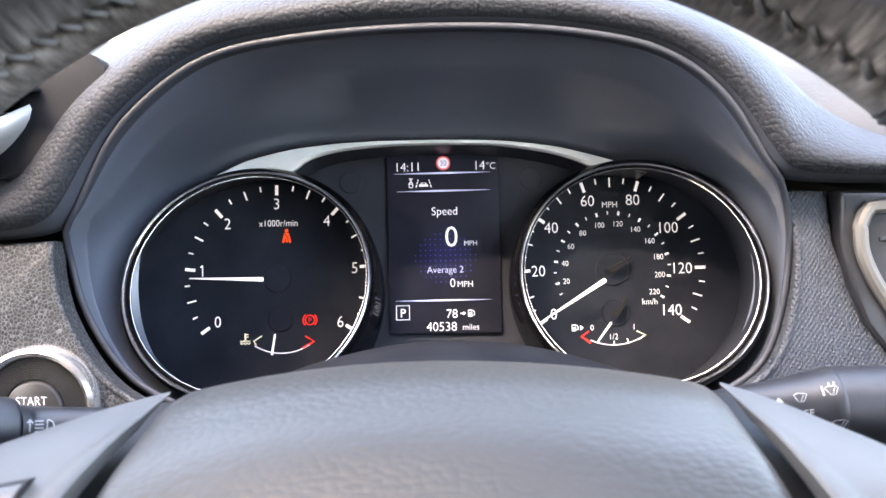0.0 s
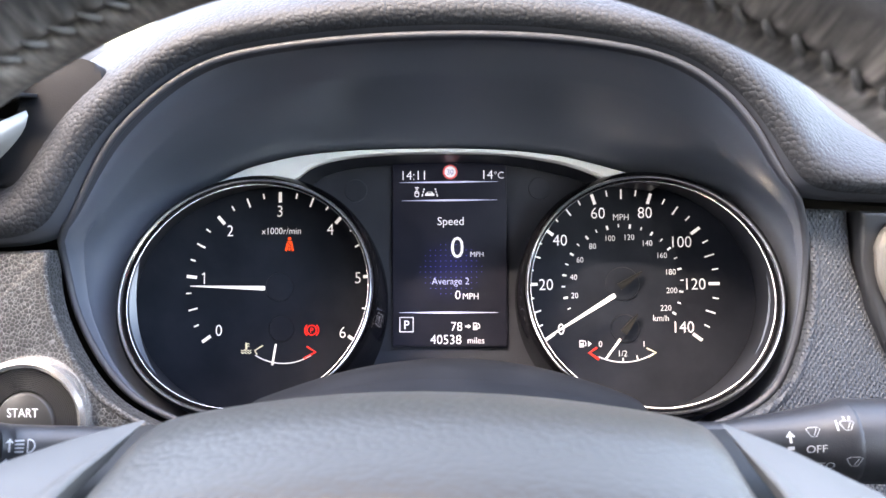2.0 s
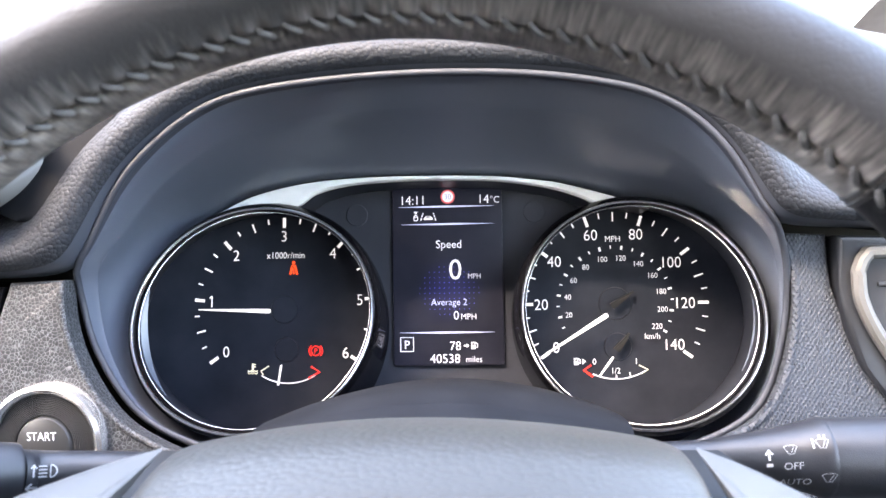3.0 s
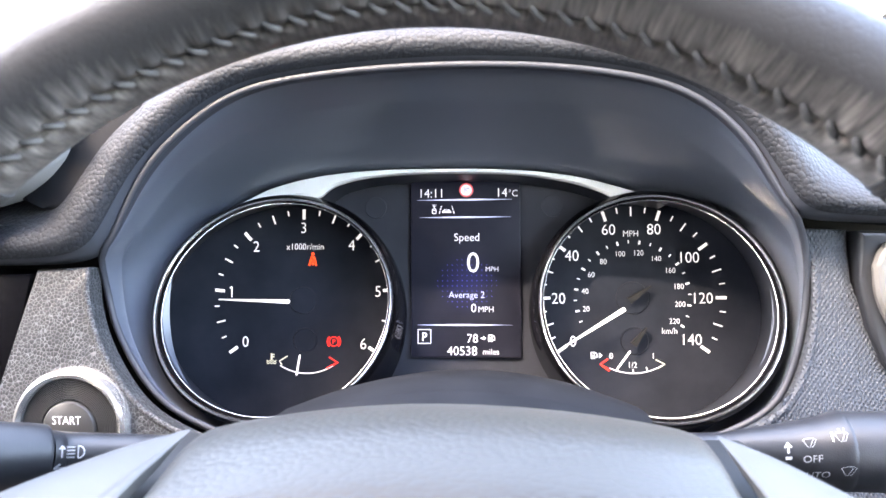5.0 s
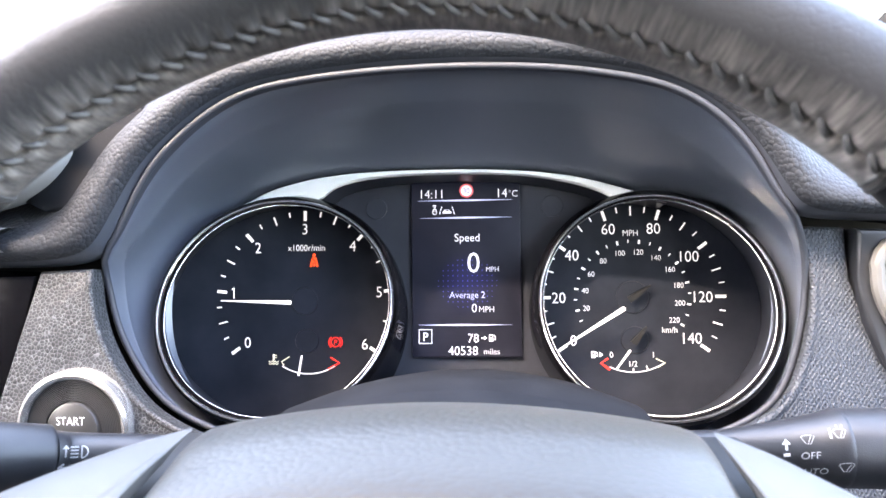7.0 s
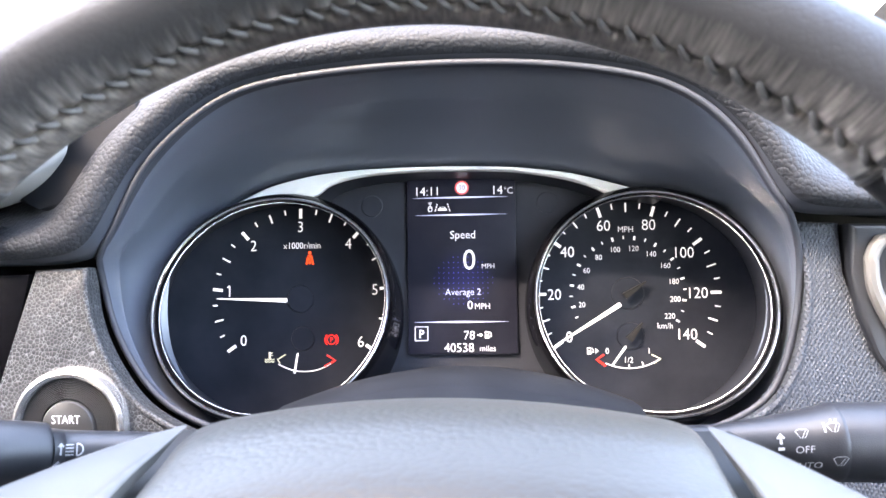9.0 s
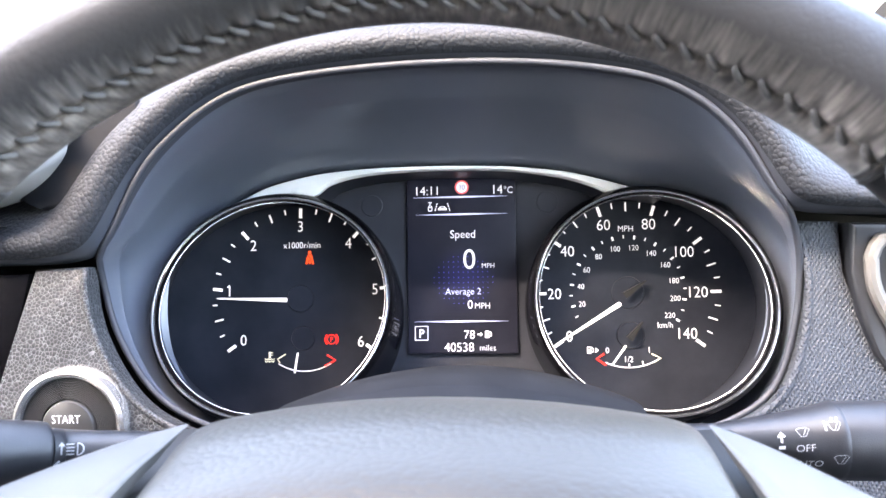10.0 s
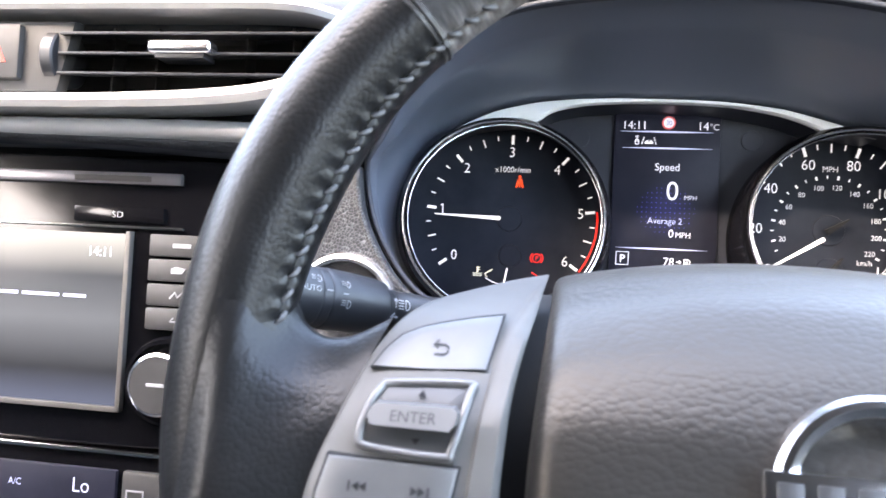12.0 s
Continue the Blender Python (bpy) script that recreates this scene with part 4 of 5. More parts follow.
# ---- column stalks ----
def along(path, radii, n=28, sq=1.0):
    return tube(curve(path, 5), [float(np.interp(i / 5, range(len(radii)), radii)) for i in range(5 * (len(path) - 1) + 1)], n, flat=sq)


stalk = thing("light_stalk", (-0.10, -0.16, -0.06), "black lighting stalk with white symbols behind the wheel", "stalk")
AX = Vector((-0.643, -0.766, 0.12)).normalized()
S0 = Vector((-0.1440, -0.1875, -0.0430))


def on_axis(d):
    return S0 + AX * d * 0.85


part("stem", along([(-0.04, -0.150, -0.058), (-0.085, -0.160, -0.050), (-0.110, -0.166, -0.0465), on_axis(-0.012), on_axis(0.0)], [0.012, 0.0085, 0.0075, 0.0088, 0.0100], sq=0.9), M_BLACK, stalk)
barrel = part("barrel", along([on_axis(0.0), on_axis(0.001), on_axis(0.015), on_axis(0.0320), on_axis(0.0330)], [0.0100, 0.0110, 0.0118, 0.0122, 0.0116]), M_BLACK, stalk)
part("collar", along([on_axis(0.0330), on_axis(0.0338), on_axis(0.0380), on_axis(0.0388)], [0.0114, 0.0119, 0.0119, 0.0114]), M_BLACK, stalk)
knob = part("end_knob", along([on_axis(0.0390), on_axis(0.0400), on_axis(0.0550), on_axis(0.0610), on_axis(0.0620)], [0.0116, 0.0122, 0.0120, 0.0100, 0.004]), M_BLACK, stalk)
# the symbols wrap on the side that faces the driver
SIDE = Vector((0.70, -0.68, 0.20))
SIDE = (SIDE - AX * SIDE.dot(AX)).normalized()
TOP = SIDE.cross(-AX) if SIDE.cross(-AX).z > 0 else -SIDE.cross(-AX)


def on_stalk(name, bm, d, r, turn, parent, rise=0.0):
    """Lays flat letters or lines, drawn about the origin facing -y, on the stalk's skin."""
    side = SIDE * math.cos(turn) + TOP * math.sin(turn)
    up = TOP * math.cos(turn) - SIDE * math.sin(turn)
    for v in bm.verts:
        a = v.co.z / r
        v.co = on_axis(d) - AX * v.co.x + (side * math.cos(a) + up * math.sin(a)) * (r + 0.00025)
    return part(name, bm, M_PRINT, parent)


def beam_symbol(lines=4, s=1.0):
    bm = stroke([(0.0012 * s, -0.0018 * s), (0.0012 * s, 0.0018 * s)] , 0.0004 * s, 0)
    stroke(arc((0.0012 * s, 0), 0.0018 * s, 90, -90, 10), 0.0004 * s, 0, bm=bm)
    for k in range(lines):
        z = (0.0015 - k * 0.0010) * s
        stroke([(-0.0022 * s, z), (0.0002 * s, z)], 0.0004 * s, 0, bm=bm)
    return bm


on_stalk("symbol", beam_symbol(4, 1.15), -0.0085, 0.0094, 0.05, stalk)
on_stalk("symbol", stroke([(0, -0.0018), (0, 0.0018)], 0.0006, 0, bm=stroke([(-0.0009, 0.0010), (0, 0.0022), (0.0009, 0.0010)], 0.0005, 0)), -0.0036, 0.0098, 0.05, stalk)
on_stalk("symbol", stroke([(0.0018, 0), (-0.0012, 0)], 0.0008, 0, bm=stroke([(-0.0002, 0.0014), (-0.0018, 0), (-0.0002, -0.0014)], 0.0008, 0)), -0.0036, 0.0098, -0.50, stalk)
on_stalk("symbol", beam_symbol(3, 0.85), 0.0275, 0.0121, -0.28, barrel)
on_stalk("symbol", stroke([(-0.0012, 0), (0.0012, 0)], 0.0005, 0), 0.0275, 0.0121, 0.04, barrel)
on_stalk("symbol", beam_symbol(3, 0.75), 0.0275, 0.0121, 0.36, barrel)
on_stalk("symbol", stroke([(-0.0014, 0), (0.0014, 0)], 0.0007, 0), 0.0359, 0.0120, 0.08, stalk)
on_stalk("lettering", lettering("AUTO", 0.0023, (0, 0, 0), wide=1.0), 0.0455, 0.0121, 0.08, knob)
on_stalk("symbol", beam_symbol(3, 0.8), 0.0430, 0.0121, 0.42, knob)
on_stalk("symbol", stroke(arc((0, 0), 0.0010, 0, 360, 12), 0.0005, 0), 0.0500, 0.0120, 0.42, knob)

wiper = thing("wiper_stalk", (0.12, -0.15, -0.065), "black wiper stalk with white symbols behind the wheel", "stalk")
WB = [(0.03, -0.140, -0.060), (0.080, -0.1475, -0.0475), (0.105, -0.1455, -0.0462), (0.130, -0.1440, -0.0462), (0.1475, -0.1440, -0.0465), (0.1490, -0.1440, -0.0465)]
part("stem", along(WB, [0.010, 0.0062, 0.0064, 0.0104, 0.0152, 0.0148], 36), M_BLACK, wiper)
part("sleeve", along([(0.1495, -0.1440, -0.0465), (0.1510, -0.1442, -0.0465), (0.175, -0.1470, -0.0460), (0.205, -0.150, -0.0455), (0.208, -0.150, -0.0455)], [0.0144, 0.0150, 0.0150, 0.0140, 0.008], 36), M_BLACK, wiper)


def on_wiper(name, bm, x, z):
    for v in bm.verts:
        px, pz = x + v.co.x, z + v.co.z + 0.12 * v.co.x
        r = float(np.interp(px, [0.105, 0.130, 0.1475], [0.0066, 0.0106, 0.0153])) + 0.0003
        dz = max(-0.95, min(0.95, (pz + 0.0463) / r))
        v.co = (px, -0.1442 - r * math.sqrt(1 - dz * dz), pz)
    return part(name, bm, M_PRINT, wiper)


def wash_symbol(s):
    bm = stroke([(-0.0026 * s, 0.0012 * s), (-0.0014 * s, 0.0018 * s), (0.0014 * s, 0.0018 * s), (0.0026 * s, 0.0012 * s), (0.0010 * s, -0.0016 * s), (-0.0010 * s, -0.0016 * s), (-0.0026 * s, 0.0012 * s)], 0.00020 * s, 0)
    stroke([(0, -0.0012 * s), (0.0013 * s, 0.0012 * s)], 0.00020 * s, 0, bm=bm)
    return bm


on_wiper("lettering", lettering("OFF", 0.0027, (0, 0, 0), wide=1.0), 0.1340, -0.0470)
on_wiper("lettering", lettering("AUTO", 0.0026, (0, 0, 0), wide=1.0), 0.1350, -0.0532)
on_wiper("symbol", wash_symbol(0.85), 0.1335, -0.0415)
on_wiper("symbol", wash_symbol(0.95), 0.1455, -0.0508)
bm = wash_symbol(0.85)
stroke([(-0.0030, -0.0014), (-0.0030, 0.0018)], 0.0006, 0, bm=bm)
stroke([(-0.0004, 0.0016), (-0.0004, 0.0028)], 0.0005, 0, bm=bm)
stroke([(0.0010, 0.0016), (0.0014, 0.0028)], 0.0005, 0, bm=bm)
on_wiper("symbol", bm, 0.1442, -0.0388)
bm = stroke([(0, -0.0010), (0, 0.0020)], 0.0008, 0)
stroke([(-0.0012, 0.0010), (0, 0.0026), (0.0012, 0.0010)], 0.0007, 0, bm=bm)
stroke([(0, -0.0034), (0, -0.0022)], 0.0022, 0, bm=bm)
on_wiper("symbol", bm, 0.1260, -0.0445)

# ---- steering wheel ----
WT = radians(8)
WC = Vector((0.0, -0.2828, -0.0618))
WV, WN = Vector((0, math.sin(WT), math.cos(WT))), Vector((0, -math.cos(WT), math.sin(WT)))


def wheel_at(u, v, n):
    """A place by the wheel's own right, up and out towards the driver."""
    return WC + Vector((u, 0, 0)) + WV * v + WN * n


wheel = thing("steering_wheel", tuple(wheel_at(0, 0, -0.06)), "black leather steering wheel with silver spokes, worn and stitched", "steering wheel")
STITCH_B, STITCH_STEP = radians(161), 2.55


def side_share(deg):
    """0 along the rim's top, 1 along its sides."""
    k = min(1.0, max(0.0, (abs((deg - 90 + 180) % 360 - 180) - 22) / 40))
    return k * k * (3 - 2 * k)


def rim_at(deg, b, out=0.0):
    """A place on the rim's skin: deg round the wheel, b round its section from the outer edge over the face. The leather puckers along the stitched seam."""
    k = side_share(deg)
    r0, a = 0.1596 + 0.0028 * k, 0.0146 + 0.0016 * k + 0.0008 * math.exp(-((abs((deg % 360) - 90) - 68) / 12) ** 2)
    off = b - STITCH_B
    seam = -0.0011 * math.exp(-(off / 0.055) ** 2)
    pull = math.sin(math.radians(deg) * 360 / STITCH_STEP + 2.4 * off)
    seam += 0.00055 * pull * math.exp(-((abs(off) - 0.13) / 0.13) ** 2) - 0.0003 * max(0.0, pull) * math.exp(-(off / 0.1) ** 2)
    rad = a + seam + out
    r = r0 + rad * math.cos(b)
    return wheel_at(-0.0012 + r * math.cos(math.radians(deg)), r * math.sin(math.radians(deg)), rad * math.sin(b))


SECTION = [math.pi * q / 180 for q in [0, 15, 30, 45, 60, 75, 90, 105, 118, 128, 136, 142, 147, 151, 154, 156, 158, 159.5, 161, 162.5, 164, 166, 168, 171, 175, 180, 188, 198, 212, 230, 255, 285, 310, 335]]


def rim_run(d0, d1, step):
    """A length of the rim between two angles."""
    n = max(2, round((d1 - d0) / step))
    return loft([[rim_at(d0 + (d1 - d0) * i / n, b) for b in SECTION] for i in range(n + 1)], closed=True)


def ring_of_rim(deg, out):
    return [rim_at(deg, b, out) for b in SECTION]


rim = part("rim", rim_run(43.5, 136.0, 0.3), M_RIM, wheel, "worn brownish black leather of the rim's top, paled for haze", sharp=0)
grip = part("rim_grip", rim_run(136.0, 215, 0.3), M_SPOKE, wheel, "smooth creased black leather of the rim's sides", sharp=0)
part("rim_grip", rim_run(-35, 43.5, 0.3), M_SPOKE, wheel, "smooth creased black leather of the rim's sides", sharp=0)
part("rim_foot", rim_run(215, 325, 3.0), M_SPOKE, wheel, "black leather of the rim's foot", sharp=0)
for deg in (43.5, 136.0):
    rws = [ring_of_rim(deg + o, h) for o, h in ((-0.75, -0.0006), (-0.6, 0.0004), (-0.1, 0.0006), (0.05, -0.0008), (0.2, 0.0003), (0.6, 0.0004), (0.75, -0.0006))]
    part("rim_seam", loft(rws, closed=True), M_SEAM, rim, "folded leather seam across the rim")


def stitch_mesh():
    """One slanting thread of the seam."""
    pts = [Vector((-0.0024, 0.0002, 0.0019)), Vector((-0.0012, -0.0008, 0.0010)), Vector((0.0010, -0.0009, -0.0008)), Vector((0.0024, 0.0002, -0.0018))]
    bm = tube(curve(pts, 2), [0.0004, 0.0007, 0.0009, 0.00095, 0.0009, 0.0007, 0.0004], 8)
    return mesh_of("stitch", bm, M_STITCH, 0)


stitch = stitch_mesh()
for i in range(98):
    deg = -34 + STITCH_STEP * i
    p = rim_at(deg, STITCH_B, 0.0004)
    a = radians(deg)
    along_v = Vector((-math.sin(a), 0, 0)) + WV * math.cos(a)
    outward = (Vector((math.cos(a), 0, 0)) + WV * math.sin(a)) * math.cos(STITCH_B) + WN * math.sin(STITCH_B)
    m = Matrix((along_v, -outward, along_v.cross(-outward))).transposed().to_4x4()
    share("stitch", stitch, rim if 43.5 < deg < 136 else grip, Matrix.Translation(p) @ m)

# airbag cover: rows from its back top edge over the crown and down the face; each row: ahead, up, lift of its middle, half width
HUB = [(-0.175, -0.0330, 0.0070, 0.0690), (-0.200, -0.0290, 0.0075, 0.0705), (-0.2245, -0.0268, 0.0080, 0.0712), (-0.240, -0.0290, 0.0082, 0.0716), (-0.251, -0.0330, 0.0080, 0.0720), (-0.262, -0.0375, 0.0070, 0.0726),
       (-0.270, -0.0418, 0.0055, 0.0732), (-0.2805, -0.0490, 0.0035, 0.0740), (-0.2875, -0.0560, 0.0020, 0.0748), (-0.2935, -0.0640, 0.0010, 0.0755), (-0.2975, -0.0735, 0.0, 0.0762), (-0.3005, -0.085, 0.0, 0.0765),
       (-0.3020, -0.100, 0.0, 0.0760), (-0.3010, -0.115, 0.0, 0.0735), (-0.297, -0.130, 0.0, 0.066), (-0.288, -0.142, 0.0, 0.054), (-0.268, -0.148, 0.0, 0.046)]
ROLL = ((1.0, 0.040), (1.0, 0.012), (0.992, 0.0055), (0.975, 0.0022), (0.95, 0.0008), (0.90, 0.0001), (0.8, 0.0), (0.65, 0.0), (0.5, 0.0), (0.33, 0.0), (0.16, 0.0))
cols = [(-k, d) for k, d in ROLL] + [(0.0, 0.0)] + [(k, d) for k, d in ROLL[::-1]]
lines = curve([(y, z, w) for y, z, h, w in HUB], 4)
lifts = curve([(h, 0, 0) for y, z, h, w in HUB], 4)
rows = []
for (y, z, w), lf in zip(lines, lifts):
    row = []
    for k, d in cols:
        c = 1 - k * k
        row.append((k * w + 0.0065 * max(0, k), y + d - 0.0042 * c * min(1.0, max(0.0, -y - 0.2) / 0.06), z + lf.x * c - 0.3 * d))
    rows.append(row)
hub = part("airbag_cover", loft(rows), M_HUB, wheel, "domed dark grey soft airbag cover", sharp=60)
# near-black filler stands in for the shade between cover and trims
bm = loft([[(k * 0.090 + 0.0065 * max(0, k), y, z) for k in (-1, -0.5, 0, 0.5, 1)] for y, z in ((-0.19, -0.034), (-0.215, -0.034), (-0.250, -0.045), (-0.270, -0.062), (-0.280, -0.085), (-0.280, -0.15))])
part("hub_shade_fill", bm, M_GAP, wheel, "black filler behind the airbag cover, dark for the shaded gap")
rows = []
for y, top, half in ((-0.06, -0.0250, 0.080), (-0.10, -0.0215, 0.078), (-0.13, -0.0200, 0.076), (-0.150, -0.0204, 0.074), (-0.165, -0.0222, 0.072), (-0.178, -0.0255, 0.069), (-0.188, -0.031, 0.065)):
    row = [(0.003 + half * k / 16, y, top - 0.0105 * (half * k / 16 / 0.0635) ** 2) for k in range(-16, 17)]
    rows.append([(row[0][0] - 0.003, y, -0.08)] + row + [(row[-1][0] + 0.003, y, -0.08)])
column = thing("column_cover", (0.0, -0.12, -0.05), "dark satin plastic cover on the steering column", "column cover")
part("upper_shell", loft(rows[:5]), M_COLUMN, column, sharp=60)
part("front_lip", loft(rows[4:]), M_COLUMN, column, "rolled front edge of the cover", sharp=60)
# emblem: a plain ring with a bar
EM = Vector((0.004, -0.3030, -0.0742))
WROT = Matrix.Rotation(radians(-12), 4, "X")
emblem = part("emblem_ring", revolve([(0.0243, 0.004), (0.0243, -0.0008), (0.0232, -0.0022), (0.0215, -0.0027), (0.0195, -0.0018), (0.0189, 0.0), (0.0189, 0.004)], EM, 64, WROT), M_CHROME, wheel, "polished chrome ring emblem")
bm = box(-0.0268, 0.0268, -0.0044, 0.001, -0.0058, 0.0058, 0.0010)
bmesh.ops.transform(bm, matrix=Matrix.Translation(EM) @ WROT, verts=bm.verts)
part("emblem_bar", bm, M_CHROME, emblem, "chrome bar across the ring")
for k in range(6):
    x = -0.0212 + 0.0085 * k
    bm = box(x - 0.0029, x + 0.0029, -0.0047, -0.0040, -0.0034, 0.0034, 0.0003)
    bmesh.ops.transform(bm, matrix=Matrix.Translation(EM) @ WROT, verts=bm.verts)
    part("emblem_mark", bm, M_DARKMETAL, emblem, "dark plain mark on the bar")

# silver spoke trims
EDGE_OUT = [(-0.0735, -0.2246, -0.0259), (-0.0857, -0.2344, -0.0287), (-0.0952, -0.2446, -0.0315), (-0.1061, -0.2573, -0.0351), (-0.1113, -0.2675, -0.0380), (-0.1162, -0.2752, -0.0429), (-0.1204, -0.2835, -0.0505),
            (-0.1237, -0.2928, -0.0595), (-0.1263, -0.2980, -0.0676), (-0.1292, -0.3013, -0.0758), (-0.1311, -0.3050, -0.0851), (-0.1320, -0.3075, -0.098), (-0.1300, -0.3085, -0.112)]
EDGE_IN = [(-0.0731, -0.2262, -0.0264), (-0.0742, -0.2400, -0.0302), (-0.0750, -0.2510, -0.0332), (-0.0762, -0.2640, -0.0380), (-0.0770, -0.2700, -0.0410), (-0.0778, -0.2750, -0.0438), (-0.0790, -0.2815, -0.0485),
           (-0.0804, -0.2885, -0.0553), (-0.0815, -0.2955, -0.0625), (-0.0821, -0.2992, -0.0706), (-0.0827, -0.3033, -0.0808), (-0.083, -0.3060, -0.095), (-0.083, -0.3075, -0.110)]


def mirrored(points, s):
    return [Vector((-s * p[0] + 0.0065 * max(0, s), p[1], p[2])) for p in points]


def trim_skin(e0, e1):
    """The rows across a trim between its outer and inner edge, crowned towards the driver."""
    crown = ((0.0, 0.008), (0.0, 0.0), (0.03, -0.0012), (0.2, -0.0028), (0.5, -0.0036), (0.78, -0.0030), (0.84, -0.0026), (0.86, -0.0040), (0.97, -0.0040), (1.0, -0.0020), (1.0, 0.010))
    return [[a.lerp(b, k) + Vector((0, d * min(1, i / 8), 0)) for i, (a, b) in enumerate(zip(e0, e1))] for k, d in crown]


trims = []
for s in (-1, 1):
    eo, ei = curve([p - Vector((0, 0, 0.0045 * max(0, s) * min(1, i / 3))) for i, p in enumerate(mirrored(EDGE_OUT, s))], 4), curve(mirrored(EDGE_IN, s), 4)
    trims.append(part("spoke_trim", loft(trim_skin(eo, ei)), M_SILVER, wheel, "satin silver spoke trim with buttons", sharp=50))
    # leather of the spoke between rim and trim
    top = [(-0.1560, -0.2860, -0.012), (-0.1505, -0.2835, -0.022), (-0.1480, -0.2810, -0.032), (-0.1440, -0.2795, -0.0425), (-0.1375, -0.2785, -0.0480), (-0.1290, -0.2770, -0.0475), (-0.1175, -0.2745, -0.0415)]
    low = [(-0.1680, -0.3075, -0.112), (-0.1630, -0.3085, -0.113), (-0.1580, -0.3085, -0.114), (-0.1510, -0.3080, -0.115), (-0.1440, -0.3075, -0.115), (-0.1370, -0.3075, -0.114), (-0.1290, -0.3070, -0.112)]
    side0 = [(-0.1560, -0.2860, -0.012), (-0.1610, -0.2955, -0.036), (-0.1640, -0.3000, -0.062), (-0.1660, -0.3040, -0.088), (-0.1680, -0.3075, -0.112)]
    side1 = [(-0.1175, -0.2745, -0.0415), (-0.1212, -0.2845, -0.0520), (-0.1262, -0.2965, -0.0670), (-0.1305, -0.3035, -0.0860), (-0.1290, -0.3070, -0.112)]
    top, low, side0, side1 = (curve([(-s * p[0] + 0.0065 * max(0, s) * max(0.0, min(1.0, (0.162 + p[0]) / 0.03)), p[1], p[2]) for p in c], 4) for c in (top, low, side0, side1))
    m, n = len(side0), len(top)
    rows = []
    for i in range(m):
        fi = i / (m - 1)
        row = []
        for j in range(n):
            fj = j / (n - 1)
            p = top[j] * (1 - fi) + low[j] * fi + side0[i] * (1 - fj) + side1[i] * fj
            p -= (top[0] * (1 - fi) * (1 - fj) + top[-1] * (1 - fi) * fj + low[0] * fi * (1 - fj) + low[-1] * fi * fj)
            row.append(p + Vector((0, -0.006 * math.sin(math.pi * fj) * min(1, 4 * fi), 0)))
        rows.append(row)
    roll = [[p + Vector((0, dy, dz)) for p in rows[0]] for dy, dz in ((0.022, -0.024), (0.016, -0.012), (0.009, -0.003), (0.003, 0.0006))]
    part("spoke_leather", loft(roll + rows), M_SPOKE, wheel, "black grained leather covering the spoke", sharp=0)


def on_trim(x, z, lift=0.0):
    """A place on the left trim's face."""
    zs = [-0.112, -0.0985, -0.0851, -0.0758, -0.0676, -0.0595, -0.0505, -0.0429, -0.0380, -0.0351, -0.0300, -0.0259]
    ys = [-0.3085, -0.3075, -0.3050, -0.3013, -0.2980, -0.2928, -0.2835, -0.2752, -0.2690, -0.2573, -0.2390, -0.2246]
    return Vector((x, float(np.interp(z, zs, ys)) - 0.0036 - lift, z))


def trim_piece(name, outline, lift, thick, mat, parent, label=""):
    """A thin piece lying on the trim, with an outline of (x, z)."""
    c = Vector((sum(p[0] for p in outline) / len(outline), sum(p[1] for p in outline) / len(outline)))
    rings = []
    for k, d in ((1.0, -thick), (1.0, lift * 0.5), (0.96, lift), (0.6, lift), (0.25, lift)):
        rings.append([on_trim(c.x + (x - c.x) * k, c.y + (z - c.y) * k, d) for x, z in outline])
    bm = loft(rings, closed=True)
    bm.faces.new(bm.verts[-len(outline):])
    return part(name, bm, mat, parent, label)


def rounded(points, per=5):
    return [(p.x, p.z) for p in curve([(x, 0, z) for x, z in points + points[:1]], per)][:-1]


def side_pts(points, per=6):
    out = []
    for a, b in zip(points, points[1:] + points[:1]):
        out += [(a[0] + (b[0] - a[0]) * k / per, a[1] + (b[1] - a[1]) * k / per) for k in range(per)]
    return out


left_trim = trims[0]
RET = [(-0.0853, -0.0385), (-0.0862, -0.0430), (-0.0883, -0.0522), (-0.1030, -0.0530), (-0.1187, -0.0532), (-0.1160, -0.0486), (-0.1123, -0.0449), (-0.1075, -0.0428), (-0.1016, -0.0413), (-0.0930, -0.0396)]
trim_piece("button_gap", [((x + 0.1) * 1.045 - 0.1, (z + 0.047) * 1.06 - 0.047) for x, z in side_pts(RET, 3)], 0.0002, 0.003, M_GAP, left_trim)
trim_piece("return_button", side_pts(RET, 3), 0.0009, 0.003, M_BUTTON, left_trim, "silver back button")
FRAME = [(-0.1140, -0.0566), (-0.0925, -0.0556), (-0.0915, -0.0580), (-0.0945, -0.0705), (-0.0965, -0.0722), (-0.1150, -0.0712), (-0.1180, -0.0690), (-0.1165, -0.0610)]
part("rocker_frame", tube([on_trim(x, z, 0.0008) for x, z in rounded(FRAME, 5)], 0.0011, 10, closed=True), M_BAR, left_trim, "bright frame round the rocker", sharp=0)
rocker = trim_piece("rocker_well", rounded(FRAME, 4), 0.0004, 0.003, material("well_grey", (0.06, 0.06, 0.06), 0.4, metal=0.4), left_trim, "dark grey rocker well")
BAR = [(-0.1160, -0.0618), (-0.1145, -0.0606), (-0.0945, -0.0606), (-0.0932, -0.0618), (-0.0935, -0.0645), (-0.0950, -0.0660), (-0.1155, -0.0657), (-0.1168, -0.0640)]
trim_piece("enter_bar", side_pts(BAR, 3), 0.0040, 0.003, M_BAR, left_trim, "silver enter rocker bar")
TRK = [(-0.1250, -0.0739), (-0.0924, -0.0744), (-0.0937, -0.0818), (-0.0950, -0.0900), (-0.1268, -0.0905), (-0.1268, -0.0820)]
